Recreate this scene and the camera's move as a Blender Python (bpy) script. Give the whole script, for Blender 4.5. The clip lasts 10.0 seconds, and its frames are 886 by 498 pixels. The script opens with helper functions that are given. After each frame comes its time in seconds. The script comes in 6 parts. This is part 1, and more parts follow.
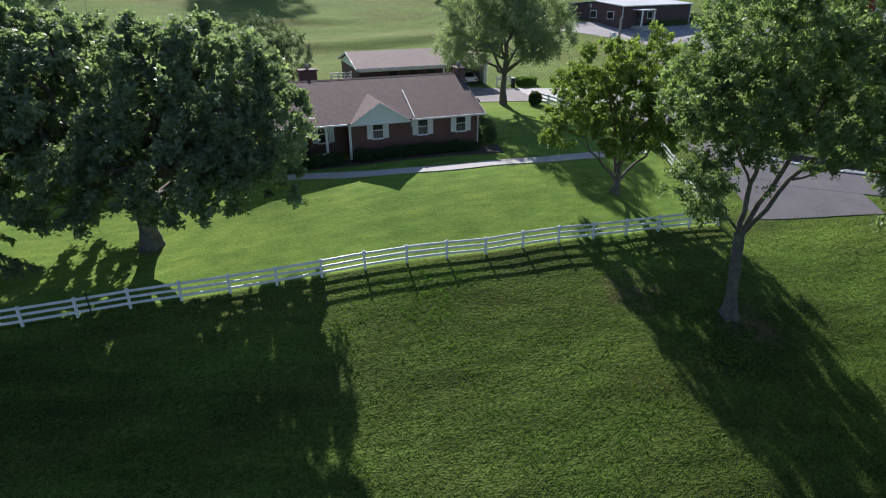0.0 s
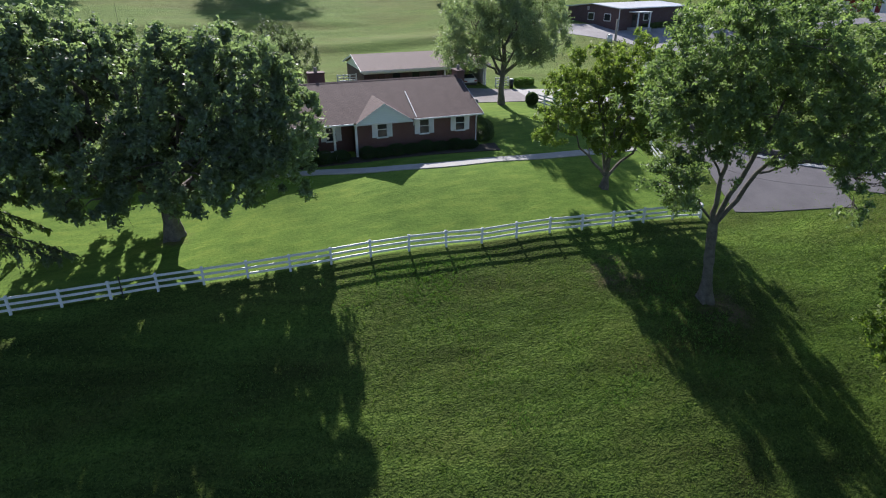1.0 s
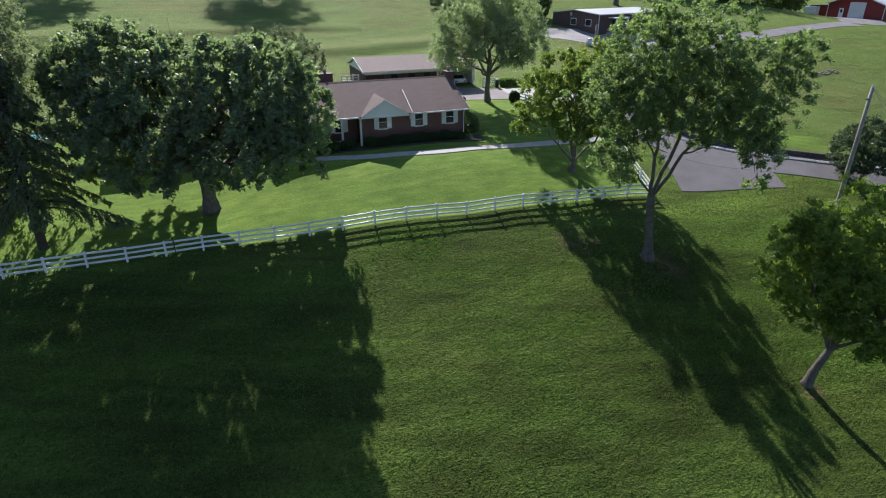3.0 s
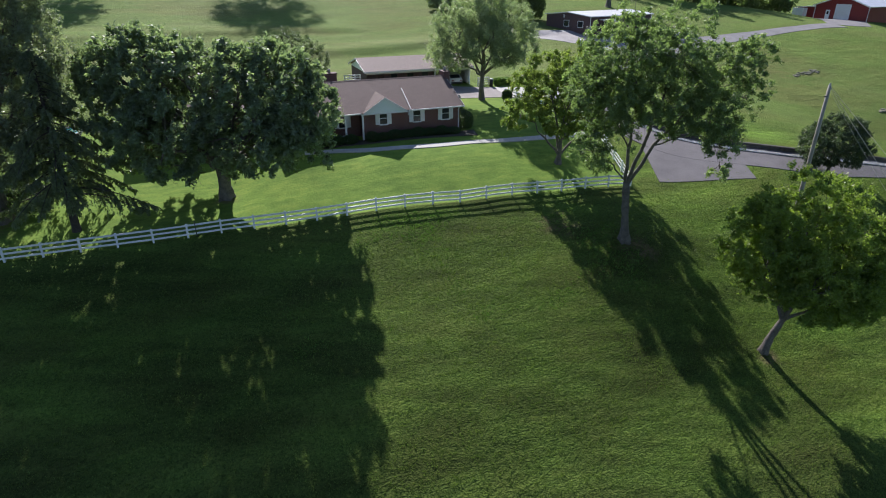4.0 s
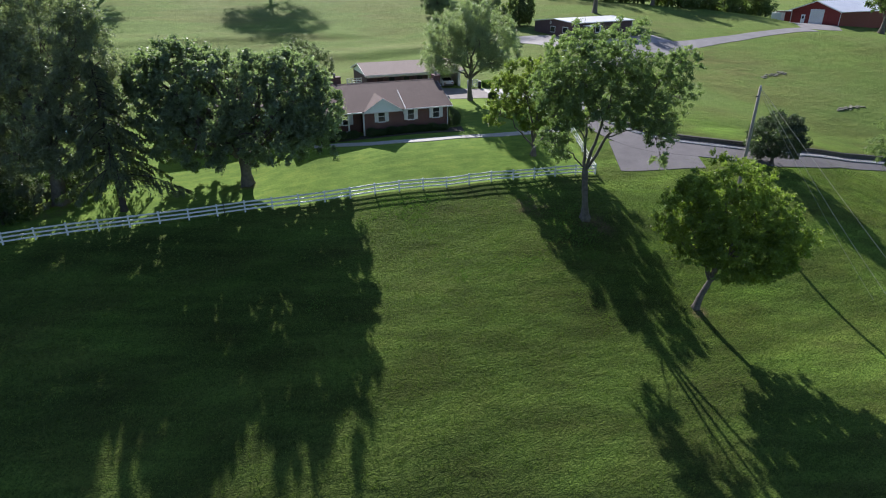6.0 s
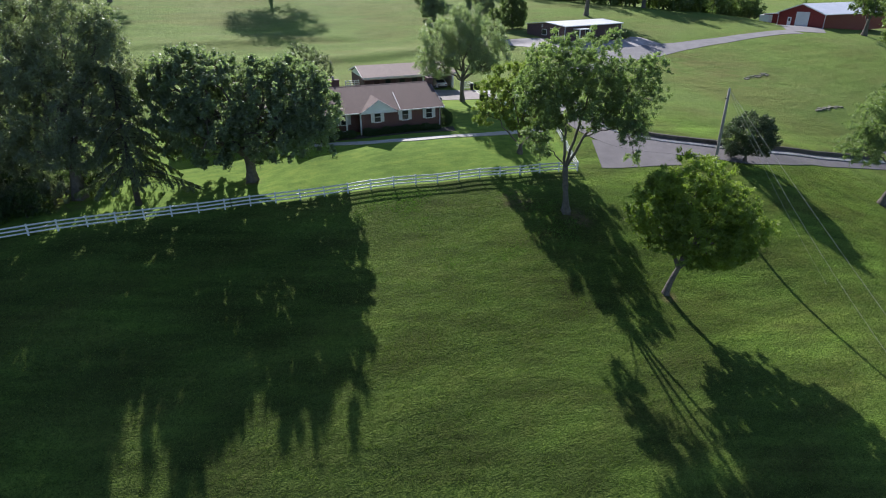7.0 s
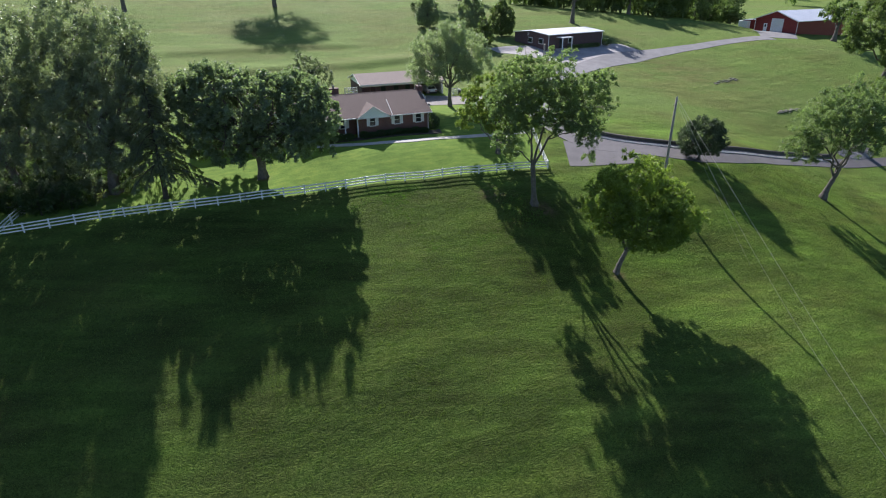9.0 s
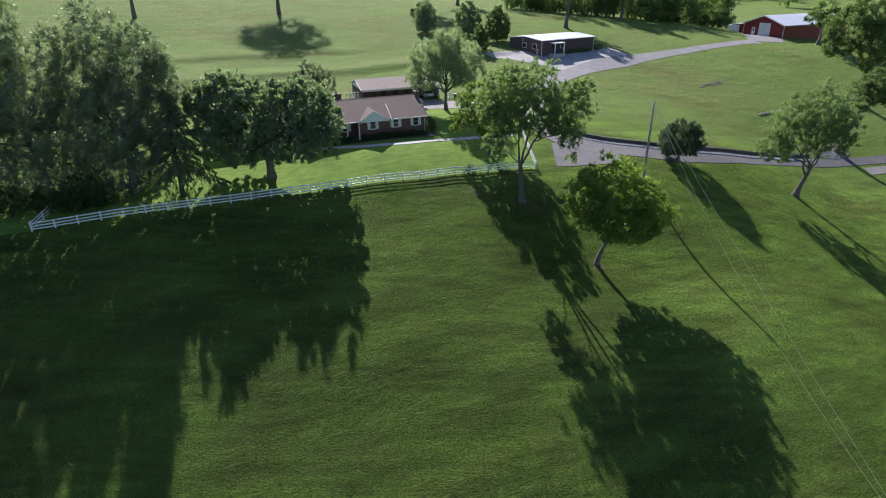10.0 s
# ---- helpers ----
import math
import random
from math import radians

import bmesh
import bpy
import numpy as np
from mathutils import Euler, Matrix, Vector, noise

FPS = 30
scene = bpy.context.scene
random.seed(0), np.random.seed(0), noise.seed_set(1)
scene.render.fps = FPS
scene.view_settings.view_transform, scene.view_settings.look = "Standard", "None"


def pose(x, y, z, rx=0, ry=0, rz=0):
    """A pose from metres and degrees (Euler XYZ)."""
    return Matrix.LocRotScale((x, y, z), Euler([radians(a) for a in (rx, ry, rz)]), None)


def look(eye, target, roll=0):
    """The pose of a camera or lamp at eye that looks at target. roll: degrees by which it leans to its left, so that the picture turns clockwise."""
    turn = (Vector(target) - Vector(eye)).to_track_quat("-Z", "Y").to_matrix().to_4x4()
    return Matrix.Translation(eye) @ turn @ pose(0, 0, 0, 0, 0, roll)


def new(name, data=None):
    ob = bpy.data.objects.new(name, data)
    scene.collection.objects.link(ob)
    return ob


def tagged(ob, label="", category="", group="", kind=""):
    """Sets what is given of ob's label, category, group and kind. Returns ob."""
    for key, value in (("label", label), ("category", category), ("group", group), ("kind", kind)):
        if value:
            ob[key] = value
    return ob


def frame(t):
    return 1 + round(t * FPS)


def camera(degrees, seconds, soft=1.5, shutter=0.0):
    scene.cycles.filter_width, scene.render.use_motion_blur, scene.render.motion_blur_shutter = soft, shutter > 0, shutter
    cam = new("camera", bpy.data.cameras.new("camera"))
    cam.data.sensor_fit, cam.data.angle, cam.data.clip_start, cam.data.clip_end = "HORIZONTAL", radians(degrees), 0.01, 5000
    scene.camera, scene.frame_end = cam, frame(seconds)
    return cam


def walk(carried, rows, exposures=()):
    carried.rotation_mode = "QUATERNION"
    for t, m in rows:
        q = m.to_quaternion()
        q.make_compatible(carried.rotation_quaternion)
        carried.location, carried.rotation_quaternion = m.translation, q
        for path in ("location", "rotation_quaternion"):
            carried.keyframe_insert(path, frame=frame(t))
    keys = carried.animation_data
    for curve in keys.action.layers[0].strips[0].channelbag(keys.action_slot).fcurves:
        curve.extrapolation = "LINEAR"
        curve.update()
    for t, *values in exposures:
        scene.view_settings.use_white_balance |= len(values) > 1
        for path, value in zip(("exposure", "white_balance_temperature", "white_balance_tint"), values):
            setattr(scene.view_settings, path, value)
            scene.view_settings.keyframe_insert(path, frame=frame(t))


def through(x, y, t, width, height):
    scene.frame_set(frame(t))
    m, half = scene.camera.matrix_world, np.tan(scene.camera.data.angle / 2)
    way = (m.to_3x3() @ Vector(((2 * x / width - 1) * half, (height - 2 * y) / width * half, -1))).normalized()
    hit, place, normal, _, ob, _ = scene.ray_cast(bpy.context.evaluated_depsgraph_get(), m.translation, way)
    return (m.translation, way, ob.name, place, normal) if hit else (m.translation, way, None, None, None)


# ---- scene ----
cam = camera(74.0, 10.0, soft=1.1)
PATH = [  # seconds, eye (x, y, z), yaw, pitch, roll
    (0.0, -1.144, -2.075, 17.455, -20.293, -24.978, -0.074),
    (0.5, -1.470, -3.364, 17.808, -20.037, -25.091, -0.199),
    (1.0, -1.933, -4.924, 18.134, -19.928, -25.030, -0.281),
    (1.5, -2.493, -6.697, 18.442, -20.066, -24.898, -0.270),
    (2.0, -3.114, -8.633, 18.739, -20.153, -24.861, -0.215),
    (2.5, -3.765, -10.686, 19.034, -20.290, -24.912, -0.221),
    (4.0, -5.658, -17.202, 19.971, -20.374, -24.948, -0.218),
    (4.5, -6.214, -19.410, 20.322, -20.319, -24.889, -0.254),
    (5.0, -6.717, -21.611, 20.704, -20.243, -24.827, -0.386),
    (5.5, -7.164, -23.801, 21.120, -20.184, -24.835, -0.412),
    (7.0, -8.219, -30.350, 22.627, -20.218, -24.902, -0.456),
    (7.5, -8.516, -32.576, 23.229, -20.187, -24.897, -0.547),
    (8.0, -8.816, -34.865, 23.886, -20.127, -24.945, -0.566),
    (8.5, -9.147, -37.251, 24.603, -20.076, -24.984, -0.577),
    (9.0, -9.540, -39.777, 25.381, -19.998, -25.000, -0.631),
    (9.5, -10.029, -42.490, 26.224, -19.912, -24.992, -0.708),
    (10.0, -10.657, -45.444, 27.131, -19.802, -24.979, -0.824),
]
walk(cam, [(t, pose(x, y, z, 0, 0, yaw) @ pose(0, 0, 0, 90 + pitch) @ pose(0, 0, 0, 0, 0, roll)) for t, x, y, z, yaw, pitch, roll in PATH],
     exposures=[(0.0, 0.76, 6060, 18), (10.0, 0.94, 6060, 18)])

# ---- light ----
SUN_AZ, SUN_EL = 5.0, 36.0          # degrees from +y towards +x; height
world = bpy.data.worlds.new("sky")
scene.world = world
world.use_nodes = True
wn = world.node_tree
sky = wn.nodes.new("ShaderNodeTexSky")
sky.sky_type = "NISHITA"
sky.sun_disc = False
sky.sun_elevation, sky.sun_rotation = radians(SUN_EL), radians(SUN_AZ)
sky.air_density, sky.dust_density, sky.ozone_density = 1.0, 0.8, 3.0
wn.nodes["Background"].inputs[1].default_value = 0.072
wn.links.new(sky.outputs[0], wn.nodes["Background"].inputs[0])
sun = new("sun", bpy.data.lights.new("sun", "SUN"))
sun.data.energy, sun.data.angle, sun.data.color = 4.8, radians(0.53), (1.0, 0.95, 0.86)
az, el = radians(SUN_AZ), radians(SUN_EL)
sun.matrix_world = look((60 * math.sin(az) * math.cos(el), 60 * math.cos(az) * math.cos(el), 60 * math.sin(el)), (0, 0, 0))

# ---- materials ----
def nodes_of(name):
    m = bpy.data.materials.new(name)
    m.use_nodes = True
    t = m.node_tree
    return m, t, t.nodes["Principled BSDF"]


def nd(t, kind, **inputs):
    n = t.nodes.new(kind)
    for key, value in inputs.items():
        n.inputs[key.replace("_", " ")].default_value = value
    return n


def noise_of(t, vec, scale, detail=4.0, rough=0.6):
    n = nd(t, "ShaderNodeTexNoise", Scale=scale, Detail=detail, Roughness=rough)
    t.links.new(vec, n.inputs["Vector"])
    return n.outputs["Fac"]


def ramp(t, fac, stops):
    n = t.nodes.new("ShaderNodeValToRGB")
    n.color_ramp.elements[0].position, n.color_ramp.elements[0].color = stops[0][0], (*stops[0][1], 1)
    n.color_ramp.elements[1].position, n.color_ramp.elements[1].color = stops[-1][0], (*stops[-1][1], 1)
    for p, c in stops[1:-1]:
        e = n.color_ramp.elements.new(p)
        e.color = (*c, 1)
    t.links.new(fac, n.inputs[0])
    return n.outputs[0]


def mix(t, fac, a, b, kind="MIX"):
    n = t.nodes.new("ShaderNodeMix")
    n.data_type, n.blend_type = "RGBA", kind
    for sock, v in ((n.inputs[0], fac), (n.inputs[6], a), (n.inputs[7], b)):
        if isinstance(v, (int, float)):
            sock.default_value = v
        elif isinstance(v, tuple):
            sock.default_value = (*v, 1)
        else:
            t.links.new(v, sock)
    return n.outputs[2]


def bump(t, fac, strength, dist, after=None):
    n = nd(t, "ShaderNodeBump", Strength=strength, Distance=dist)
    t.links.new(fac, n.inputs["Height"])
    if after is not None:
        t.links.new(after, n.inputs["Normal"])
    return n.outputs[0]


def coords(t, kind="Object", scale=(1, 1, 1)):
    n = t.nodes.new("ShaderNodeTexCoord")
    p = nd(t, "ShaderNodeMapping", Scale=scale)
    t.links.new(n.outputs[kind], p.inputs[0])
    return p.outputs[0]


def plain(name, c1, c2, scale=3.0, rough=0.7, bumpy=0.2, dist=0.01, metal=0.0, fine=30.0, spread=(0.35, 0.65), each=0.0):
    """A surface of two tones at a large and a small scale with fine relief."""
    m, t, b = nodes_of(name)
    v = coords(t)
    big = noise_of(t, v, scale)
    small = noise_of(t, v, fine)
    col = ramp(t, big, [(spread[0], c1), (spread[1], c2)])
    col = mix(t, 0.35, col, ramp(t, small, [(0.3, tuple(0.7 * x for x in c1)), (0.7, tuple(min(1, 1.25 * x) for x in c2))]))
    if each:
        info = t.nodes.new("ShaderNodeObjectInfo")
        col = mix(t, each, col, ramp(t, info.outputs["Random"], [(0, tuple(0.6 * x for x in c1)), (1, tuple(min(1, 1.3 * x) for x in c2))]))
    t.links.new(col, b.inputs["Base Color"])
    t.links.new(bump(t, small, bumpy, dist), b.inputs["Normal"])
    b.inputs["Roughness"].default_value, b.inputs["Metallic"].default_value = rough, metal
    return m


def span(t, value, lo, hi, a=0.0, b=1.0):
    n = nd(t, "ShaderNodeMapRange")
    n.interpolation_type = "SMOOTHSTEP"
    for k, v in zip((1, 2, 3, 4), (lo, hi, a, b)):
        n.inputs[k].default_value = v
    t.links.new(value, n.inputs[0])
    return n.outputs[0]


def calc(t, kind, a, b):
    n = t.nodes.new("ShaderNodeMath")
    n.operation = kind
    for sock, v in zip(n.inputs, (a, b)):
        if isinstance(v, (int, float)):
            sock.default_value = v
        else:
            t.links.new(v, sock)
    return n.outputs[0]


def grass_mat(name):
    """Turf: rough pasture on the slope, a fine fed lawn inside the fence, drier meadow on the hills; clumps, mowing lines and a nap."""
    m, t, b = nodes_of(name)
    v = coords(t)
    sep = t.nodes.new("ShaderNodeSeparateXYZ")
    t.links.new(v, sep.inputs[0])
    x, y = sep.outputs[0], sep.outputs[1]
    edge = calc(t, "ADD", calc(t, "ADD", y, calc(t, "MULTIPLY", x, 0.0489)), -27.72)
    lawn = calc(t, "MULTIPLY", span(t, edge, -0.1, 0.25), calc(t, "MULTIPLY", span(t, calc(t, "SUBTRACT", x, calc(t, "MULTIPLY", y, 0.25)), 22.6, 23.2, 1.0, 0.0), span(t, y, 56, 62, 1.0, 0.0)))
    meadow = span(t, calc(t, "ADD", y, calc(t, "MULTIPLY", x, 0.25)), 36, 75)
    big = noise_of(t, v, 0.035, 3)
    mid = noise_of(t, v, 0.30, 3, 0.5)
    streak = noise_of(t, coords(t, scale=(0.45, 1.3, 1)), 1.1, 3, 0.5)
    clump = noise_of(t, coords(t, scale=(0.9, 1.1, 1)), 5.0, 3, 0.6)
    soft = calc(t, "SUBTRACT", 1.0, calc(t, "MULTIPLY", lawn, 0.72))
    fine = noise_of(t, v, 11.0, 1, 0.5)
    base = ramp(t, mid, [(0.30, (0.054, 0.112, 0.030)), (0.52, (0.080, 0.158, 0.042)), (0.72, (0.120, 0.198, 0.056))])
    base = mix(t, 0.40, base, ramp(t, streak, [(0.36, (0.040, 0.080, 0.026)), (0.5, (0.080, 0.150, 0.042)), (0.66, (0.160, 0.225, 0.068))]))
    base = mix(t, calc(t, "MULTIPLY", soft, 0.62), base, ramp(t, clump, [(0.33, (0.018, 0.046, 0.014)), (0.5, (0.088, 0.164, 0.044)), (0.68, (0.190, 0.265, 0.078))]))
    base = mix(t, calc(t, "MULTIPLY", soft, 0.48), base, ramp(t, fine, [(0.30, (0.016, 0.044, 0.013)), (0.68, (0.185, 0.265, 0.080))]))
    dry = ramp(t, big, [(0.44, (0, 0, 0)), (0.66, (0.6, 0.6, 0.6))])
    swath = noise_of(t, coords(t, scale=(0.22, 0.6, 1)), 0.5, 4, 0.55)
    blotch = noise_of(t, coords(t, scale=(0.5, 1.2, 1)), 0.16, 4, 0.6)
    verge = calc(t, "MULTIPLY", span(t, x, 24, 44), span(t, y, -34, 10))
    verge = calc(t, "MAXIMUM", verge, calc(t, "MULTIPLY", span(t, x, 25, 31), span(t, y, 17.5, 23.5)))      # the finer mown grass beside the road
    tint = mix(t, 1.0, mix(t, verge, (0.61, 0.58, 0.42), (0.99, 0.95, 0.60)), ramp(t, noise_of(t, coords(t, scale=(0.12, 0.9, 1)), 0.5, 3, 0.5), [(0.35, (0.80, 0.80, 0.82)), (0.64, (1.20, 1.19, 1.14))]), "MULTIPLY")
    tint = mix(t, 1.0, tint, ramp(t, noise_of(t, coords(t, scale=(0.6, 1.2, 1)), 0.17, 5, 0.6), [(0.34, (0.80, 0.71, 0.80)), (0.5, (1.0, 1.0, 1.0)), (0.66, (1.16, 1.26, 1.06))]), "MULTIPLY")
    turn = nd(t, "ShaderNodeMapping", Rotation=(0, 0, radians(20)))
    t.links.new(v, turn.inputs[0])
    rows = nd(t, "ShaderNodeMapping", Scale=(0.06, 0.95, 1))
    t.links.new(turn.outputs[0], rows.inputs[0])
    tint = mix(t, 1.0, tint, ramp(t, noise_of(t, rows.outputs[0], 1.0, 2, 0.5), [(0.36, (0.84, 0.83, 0.86)), (0.64, (1.17, 1.17, 1.12))]), "MULTIPLY")
    worn = calc(t, "MULTIPLY", calc(t, "MULTIPLY", span(t, blotch, 0.46, 0.66), 0.32), calc(t, "SUBTRACT", 1.0, lawn))
    base = mix(t, worn, base, mix(t, clump, (0.062, 0.066, 0.026), (0.165, 0.172, 0.075)))
    parched = calc(t, "MULTIPLY", meadow, calc(t, "MULTIPLY", span(t, x, 92, 106, 1.0, 0.25), span(t, noise_of(t, coords(t, scale=(0.8, 1.4, 1)), 0.055, 4, 0.6), 0.44, 0.62, 0.0, 0.50)))
    knoll = nd(t, "ShaderNodeVectorMath")
    knoll.operation = "DISTANCE"
    knoll.inputs[1].default_value = (84, 66, 5)
    t.links.new(v, knoll.inputs[0])
    parched = calc(t, "MAXIMUM", parched, calc(t, "MULTIPLY", span(t, knoll.outputs["Value"], 5, 24, 0.9, 0.0), span(t, noise_of(t, coords(t, scale=(0.6, 1.5, 1)), 0.16, 4, 0.6), 0.36, 0.58)))
    base = mix(t, parched, base, mix(t, streak, (0.070, 0.088, 0.032), (0.165, 0.185, 0.078)))
    tint = mix(t, meadow, tint, mix(t, swath, (0.90, 0.83, 0.72), (1.62, 1.48, 1.18)))
    tint = mix(t, lawn, tint, (1.52, 1.38, 0.88))
    base = mix(t, 1.0, base, tint, "MULTIPLY")
    base = mix(t, calc(t, "MULTIPLY", dry, calc(t, "ADD", calc(t, "MULTIPLY", meadow, 0.45), 0.10)), base, (0.165, 0.195, 0.075))
    soil = mix(t, noise_of(t, v, 1.5), (0.120, 0.085, 0.050), (0.190, 0.140, 0.085))
    ragged = noise_of(t, v, 0.9, 4, 0.7)
    for cx, cy, cz, r in ((24.3, 17.4, 0.2, 2.4), (19.4, 22.6, 0.8, 2.6), (28.1, 7.1, -4.6, 1.3), (-6.4, 33.9, 2.5, 1.5), (71.8, 17.6, -5.4, 1.4), (-24.0, 34.5, 1.5, 3.5)):
        far = t.nodes.new("ShaderNodeVectorMath")
        far.operation = "DISTANCE"
        far.inputs[1].default_value = (cx, cy, cz)
        t.links.new(v, far.inputs[0])
        bare = calc(t, "MULTIPLY", span(t, far.outputs["Value"], r * 0.2, r, 1.0, 0.0), span(t, ragged, 0.40, 0.62))
        base = mix(t, calc(t, "MULTIPLY", bare, 0.75), base, soil)
    t.links.new(base, b.inputs["Base Color"])
    wave = bump(t, calc(t, "MULTIPLY", noise_of(t, coords(t, scale=(0.5, 0.9, 1)), 0.45, 3, 0.5), meadow), 0.8, 0.30)
    first = bump(t, calc(t, "MULTIPLY", streak, soft), 0.7, 0.18, wave)
    second = bump(t, calc(t, "MULTIPLY", clump, soft), 1.0, 0.10, first)
    t.links.new(bump(t, calc(t, "MULTIPLY", fine, soft), 1.0, 0.075, second), b.inputs["Normal"])
    b.inputs["Roughness"].default_value = 0.9
    b.inputs["Specular IOR Level"].default_value = 0.04
    return m


def leaf_mat(name, dark, light, through=0.45, gloss=0.5):
    """Leaves: a tone for each leaf, a slight gloss and light that comes through."""
    m, t, b = nodes_of(name)
    geo = t.nodes.new("ShaderNodeNewGeometry")
    v = coords(t)
    patch = noise_of(t, v, 0.5, 3)
    col = mix(t, 0.5, ramp(t, geo.outputs["Random Per Island"], [(0.0, dark), (1.0, light)]), ramp(t, patch, [(0.35, dark), (0.65, light)]))
    t.links.new(col, b.inputs["Base Color"])
    b.inputs["Roughness"].default_value = gloss
    b.inputs["Specular IOR Level"].default_value = 0.28
    tr = nd(t, "ShaderNodeBsdfTranslucent")
    t.links.new(mix(t, 1.0, col, (1.35, 1.6, 0.7), "MULTIPLY"), tr.inputs["Color"])
    mx = t.nodes.new("ShaderNodeMixShader")
    mx.inputs[0].default_value = through
    t.links.new(b.outputs[0], mx.inputs[1])
    t.links.new(tr.outputs[0], mx.inputs[2])
    t.links.new(mx.outputs[0], t.nodes["Material Output"].inputs[0])
    return m


def course_mat(name, tones, joint, width, height, gap, rough=0.85, dist=0.006, flat=False, lap=0.5):
    """Coursed pieces (bricks on a wall, shingles on a slope) too small to pick apart."""
    m, t, b = nodes_of(name)
    tc = t.nodes.new("ShaderNodeTexCoord")
    sep = t.nodes.new("ShaderNodeSeparateXYZ")
    t.links.new(tc.outputs["Object"], sep.inputs[0])
    along = t.nodes.new("ShaderNodeMath")
    along.operation = "ADD"
    t.links.new(sep.outputs[0], along.inputs[0])
    if not flat:
        t.links.new(sep.outputs[1], along.inputs[1])
    com = t.nodes.new("ShaderNodeCombineXYZ")
    t.links.new(along.outputs[0], com.inputs[0])
    t.links.new(sep.outputs[1 if flat else 2], com.inputs[1])
    br = nd(t, "ShaderNodeTexBrick", Scale=1.0, Mortar_Size=gap, Bias=0.0)
    br.inputs["Brick Width"].default_value, br.inputs["Row Height"].default_value = width, height
    br.inputs["Color1"].default_value, br.inputs["Color2"].default_value, br.inputs["Mortar"].default_value = (*tones[0], 1), (*tones[1], 1), (*joint, 1)
    br.offset = lap
    t.links.new(com.outputs[0], br.inputs["Vector"])
    v = coords(t)
    col = mix(t, ramp(t, noise_of(t, v, 1.3), [(0.3, (0, 0, 0)), (0.7, (0.5, 0.5, 0.5))]), br.outputs["Color"], tones[2])
    col = mix(t, 0.25, col, ramp(t, noise_of(t, v, 22), [(0.3, tones[0]), (0.7, tones[2])]))
    t.links.new(col, b.inputs["Base Color"])
    inv = t.nodes.new("ShaderNodeInvert")
    t.links.new(br.outputs["Fac"], inv.inputs[1])
    t.links.new(bump(t, inv.outputs[0], 0.7, dist), b.inputs["Normal"])
    b.inputs["Roughness"].default_value = rough
    return m


GRASS = grass_mat("grass")
BLADE = leaf_mat("grass_blades", (0.048, 0.086, 0.022), (0.150, 0.200, 0.052), 0.45, 0.6)
WEED = leaf_mat("broad_weeds", (0.070, 0.145, 0.030), (0.150, 0.260, 0.055), 0.35, 0.7)
ASPHALT = plain("asphalt", (0.088, 0.082, 0.086), (0.132, 0.124, 0.126), 0.5, 0.85, 0.5, 0.01, fine=60)
GRAVEL = plain("pale_gravel", (0.24, 0.228, 0.224), (0.37, 0.352, 0.344), 0.6, 0.95, 0.8, 0.03, fine=18)
WORN_DRIVE = plain("worn_drive", (0.165, 0.150, 0.145), (0.25, 0.230, 0.22), 0.6, 0.9, 0.5, 0.02, fine=12)
LANE = plain("worn_lane", (0.135, 0.133, 0.138), (0.205, 0.200, 0.204), 0.5, 0.9, 0.5, 0.02, fine=14)
CONCRETE = plain("concrete", (0.34, 0.33, 0.31), (0.44, 0.43, 0.40), 1.2, 0.85, 0.3, 0.006, fine=25)
STONE = plain("wall_stone", (0.040, 0.038, 0.034), (0.11, 0.10, 0.09), 2.2, 0.9, 0.9, 0.05, fine=7)
PEBBLE = plain("white_pebbles", (0.42, 0.41, 0.39), (0.66, 0.64, 0.60), 4, 0.8, 0.3, 0.01)
VINYL = plain("white_vinyl", (0.74, 0.75, 0.76), (0.80, 0.80, 0.80), 1.5, 0.4, 0.05, 0.002, spread=(0.2, 0.8))
TRIM = plain("white_paint", (0.70, 0.70, 0.68), (0.80, 0.80, 0.78), 1.5, 0.5, 0.08, 0.002)
SIDING = course_mat("pale_siding", ((0.76, 0.82, 0.79), (0.80, 0.85, 0.82), (0.82, 0.86, 0.84)), (0.60, 0.66, 0.63), 6.0, 0.14, 0.008, 0.6)
BRICK = course_mat("red_brick", ((0.150, 0.062, 0.048), (0.205, 0.088, 0.068), (0.115, 0.050, 0.042)), (0.22, 0.19, 0.165), 0.215, 0.075, 0.010)
DARK_BRICK = course_mat("dark_brick", ((0.095, 0.050, 0.048), (0.130, 0.066, 0.062), (0.075, 0.042, 0.042)), (0.14, 0.12, 0.115), 0.215, 0.075, 0.010)
SHINGLE = course_mat("brown_shingles", ((0.112, 0.076, 0.066), (0.158, 0.108, 0.094), (0.132, 0.094, 0.084)), (0.040, 0.028, 0.025), 0.33, 0.15, 0.022, 0.9, 0.02, flat=True)
TAN_SHINGLE = course_mat("tan_shingles", ((0.190, 0.150, 0.132), (0.245, 0.195, 0.170), (0.210, 0.170, 0.150)), (0.125, 0.098, 0.084), 0.33, 0.14, 0.010, 0.9, 0.010, flat=True)
TIN = plain("pale_sheet_metal", (0.62, 0.64, 0.66), (0.76, 0.77, 0.78), 0.4, 0.38, 0.1, 0.01, 0.25, fine=6)
RED_METAL = course_mat("red_sheet_siding", ((0.215, 0.022, 0.020), (0.240, 0.026, 0.022), (0.190, 0.020, 0.018)), (0.13, 0.014, 0.012), 0.23, 40.0, 0.02, 0.5, 0.02)
DARK = plain("dark_paint", (0.018, 0.018, 0.020), (0.04, 0.04, 0.042), 2.0, 0.5, 0.1, 0.003)
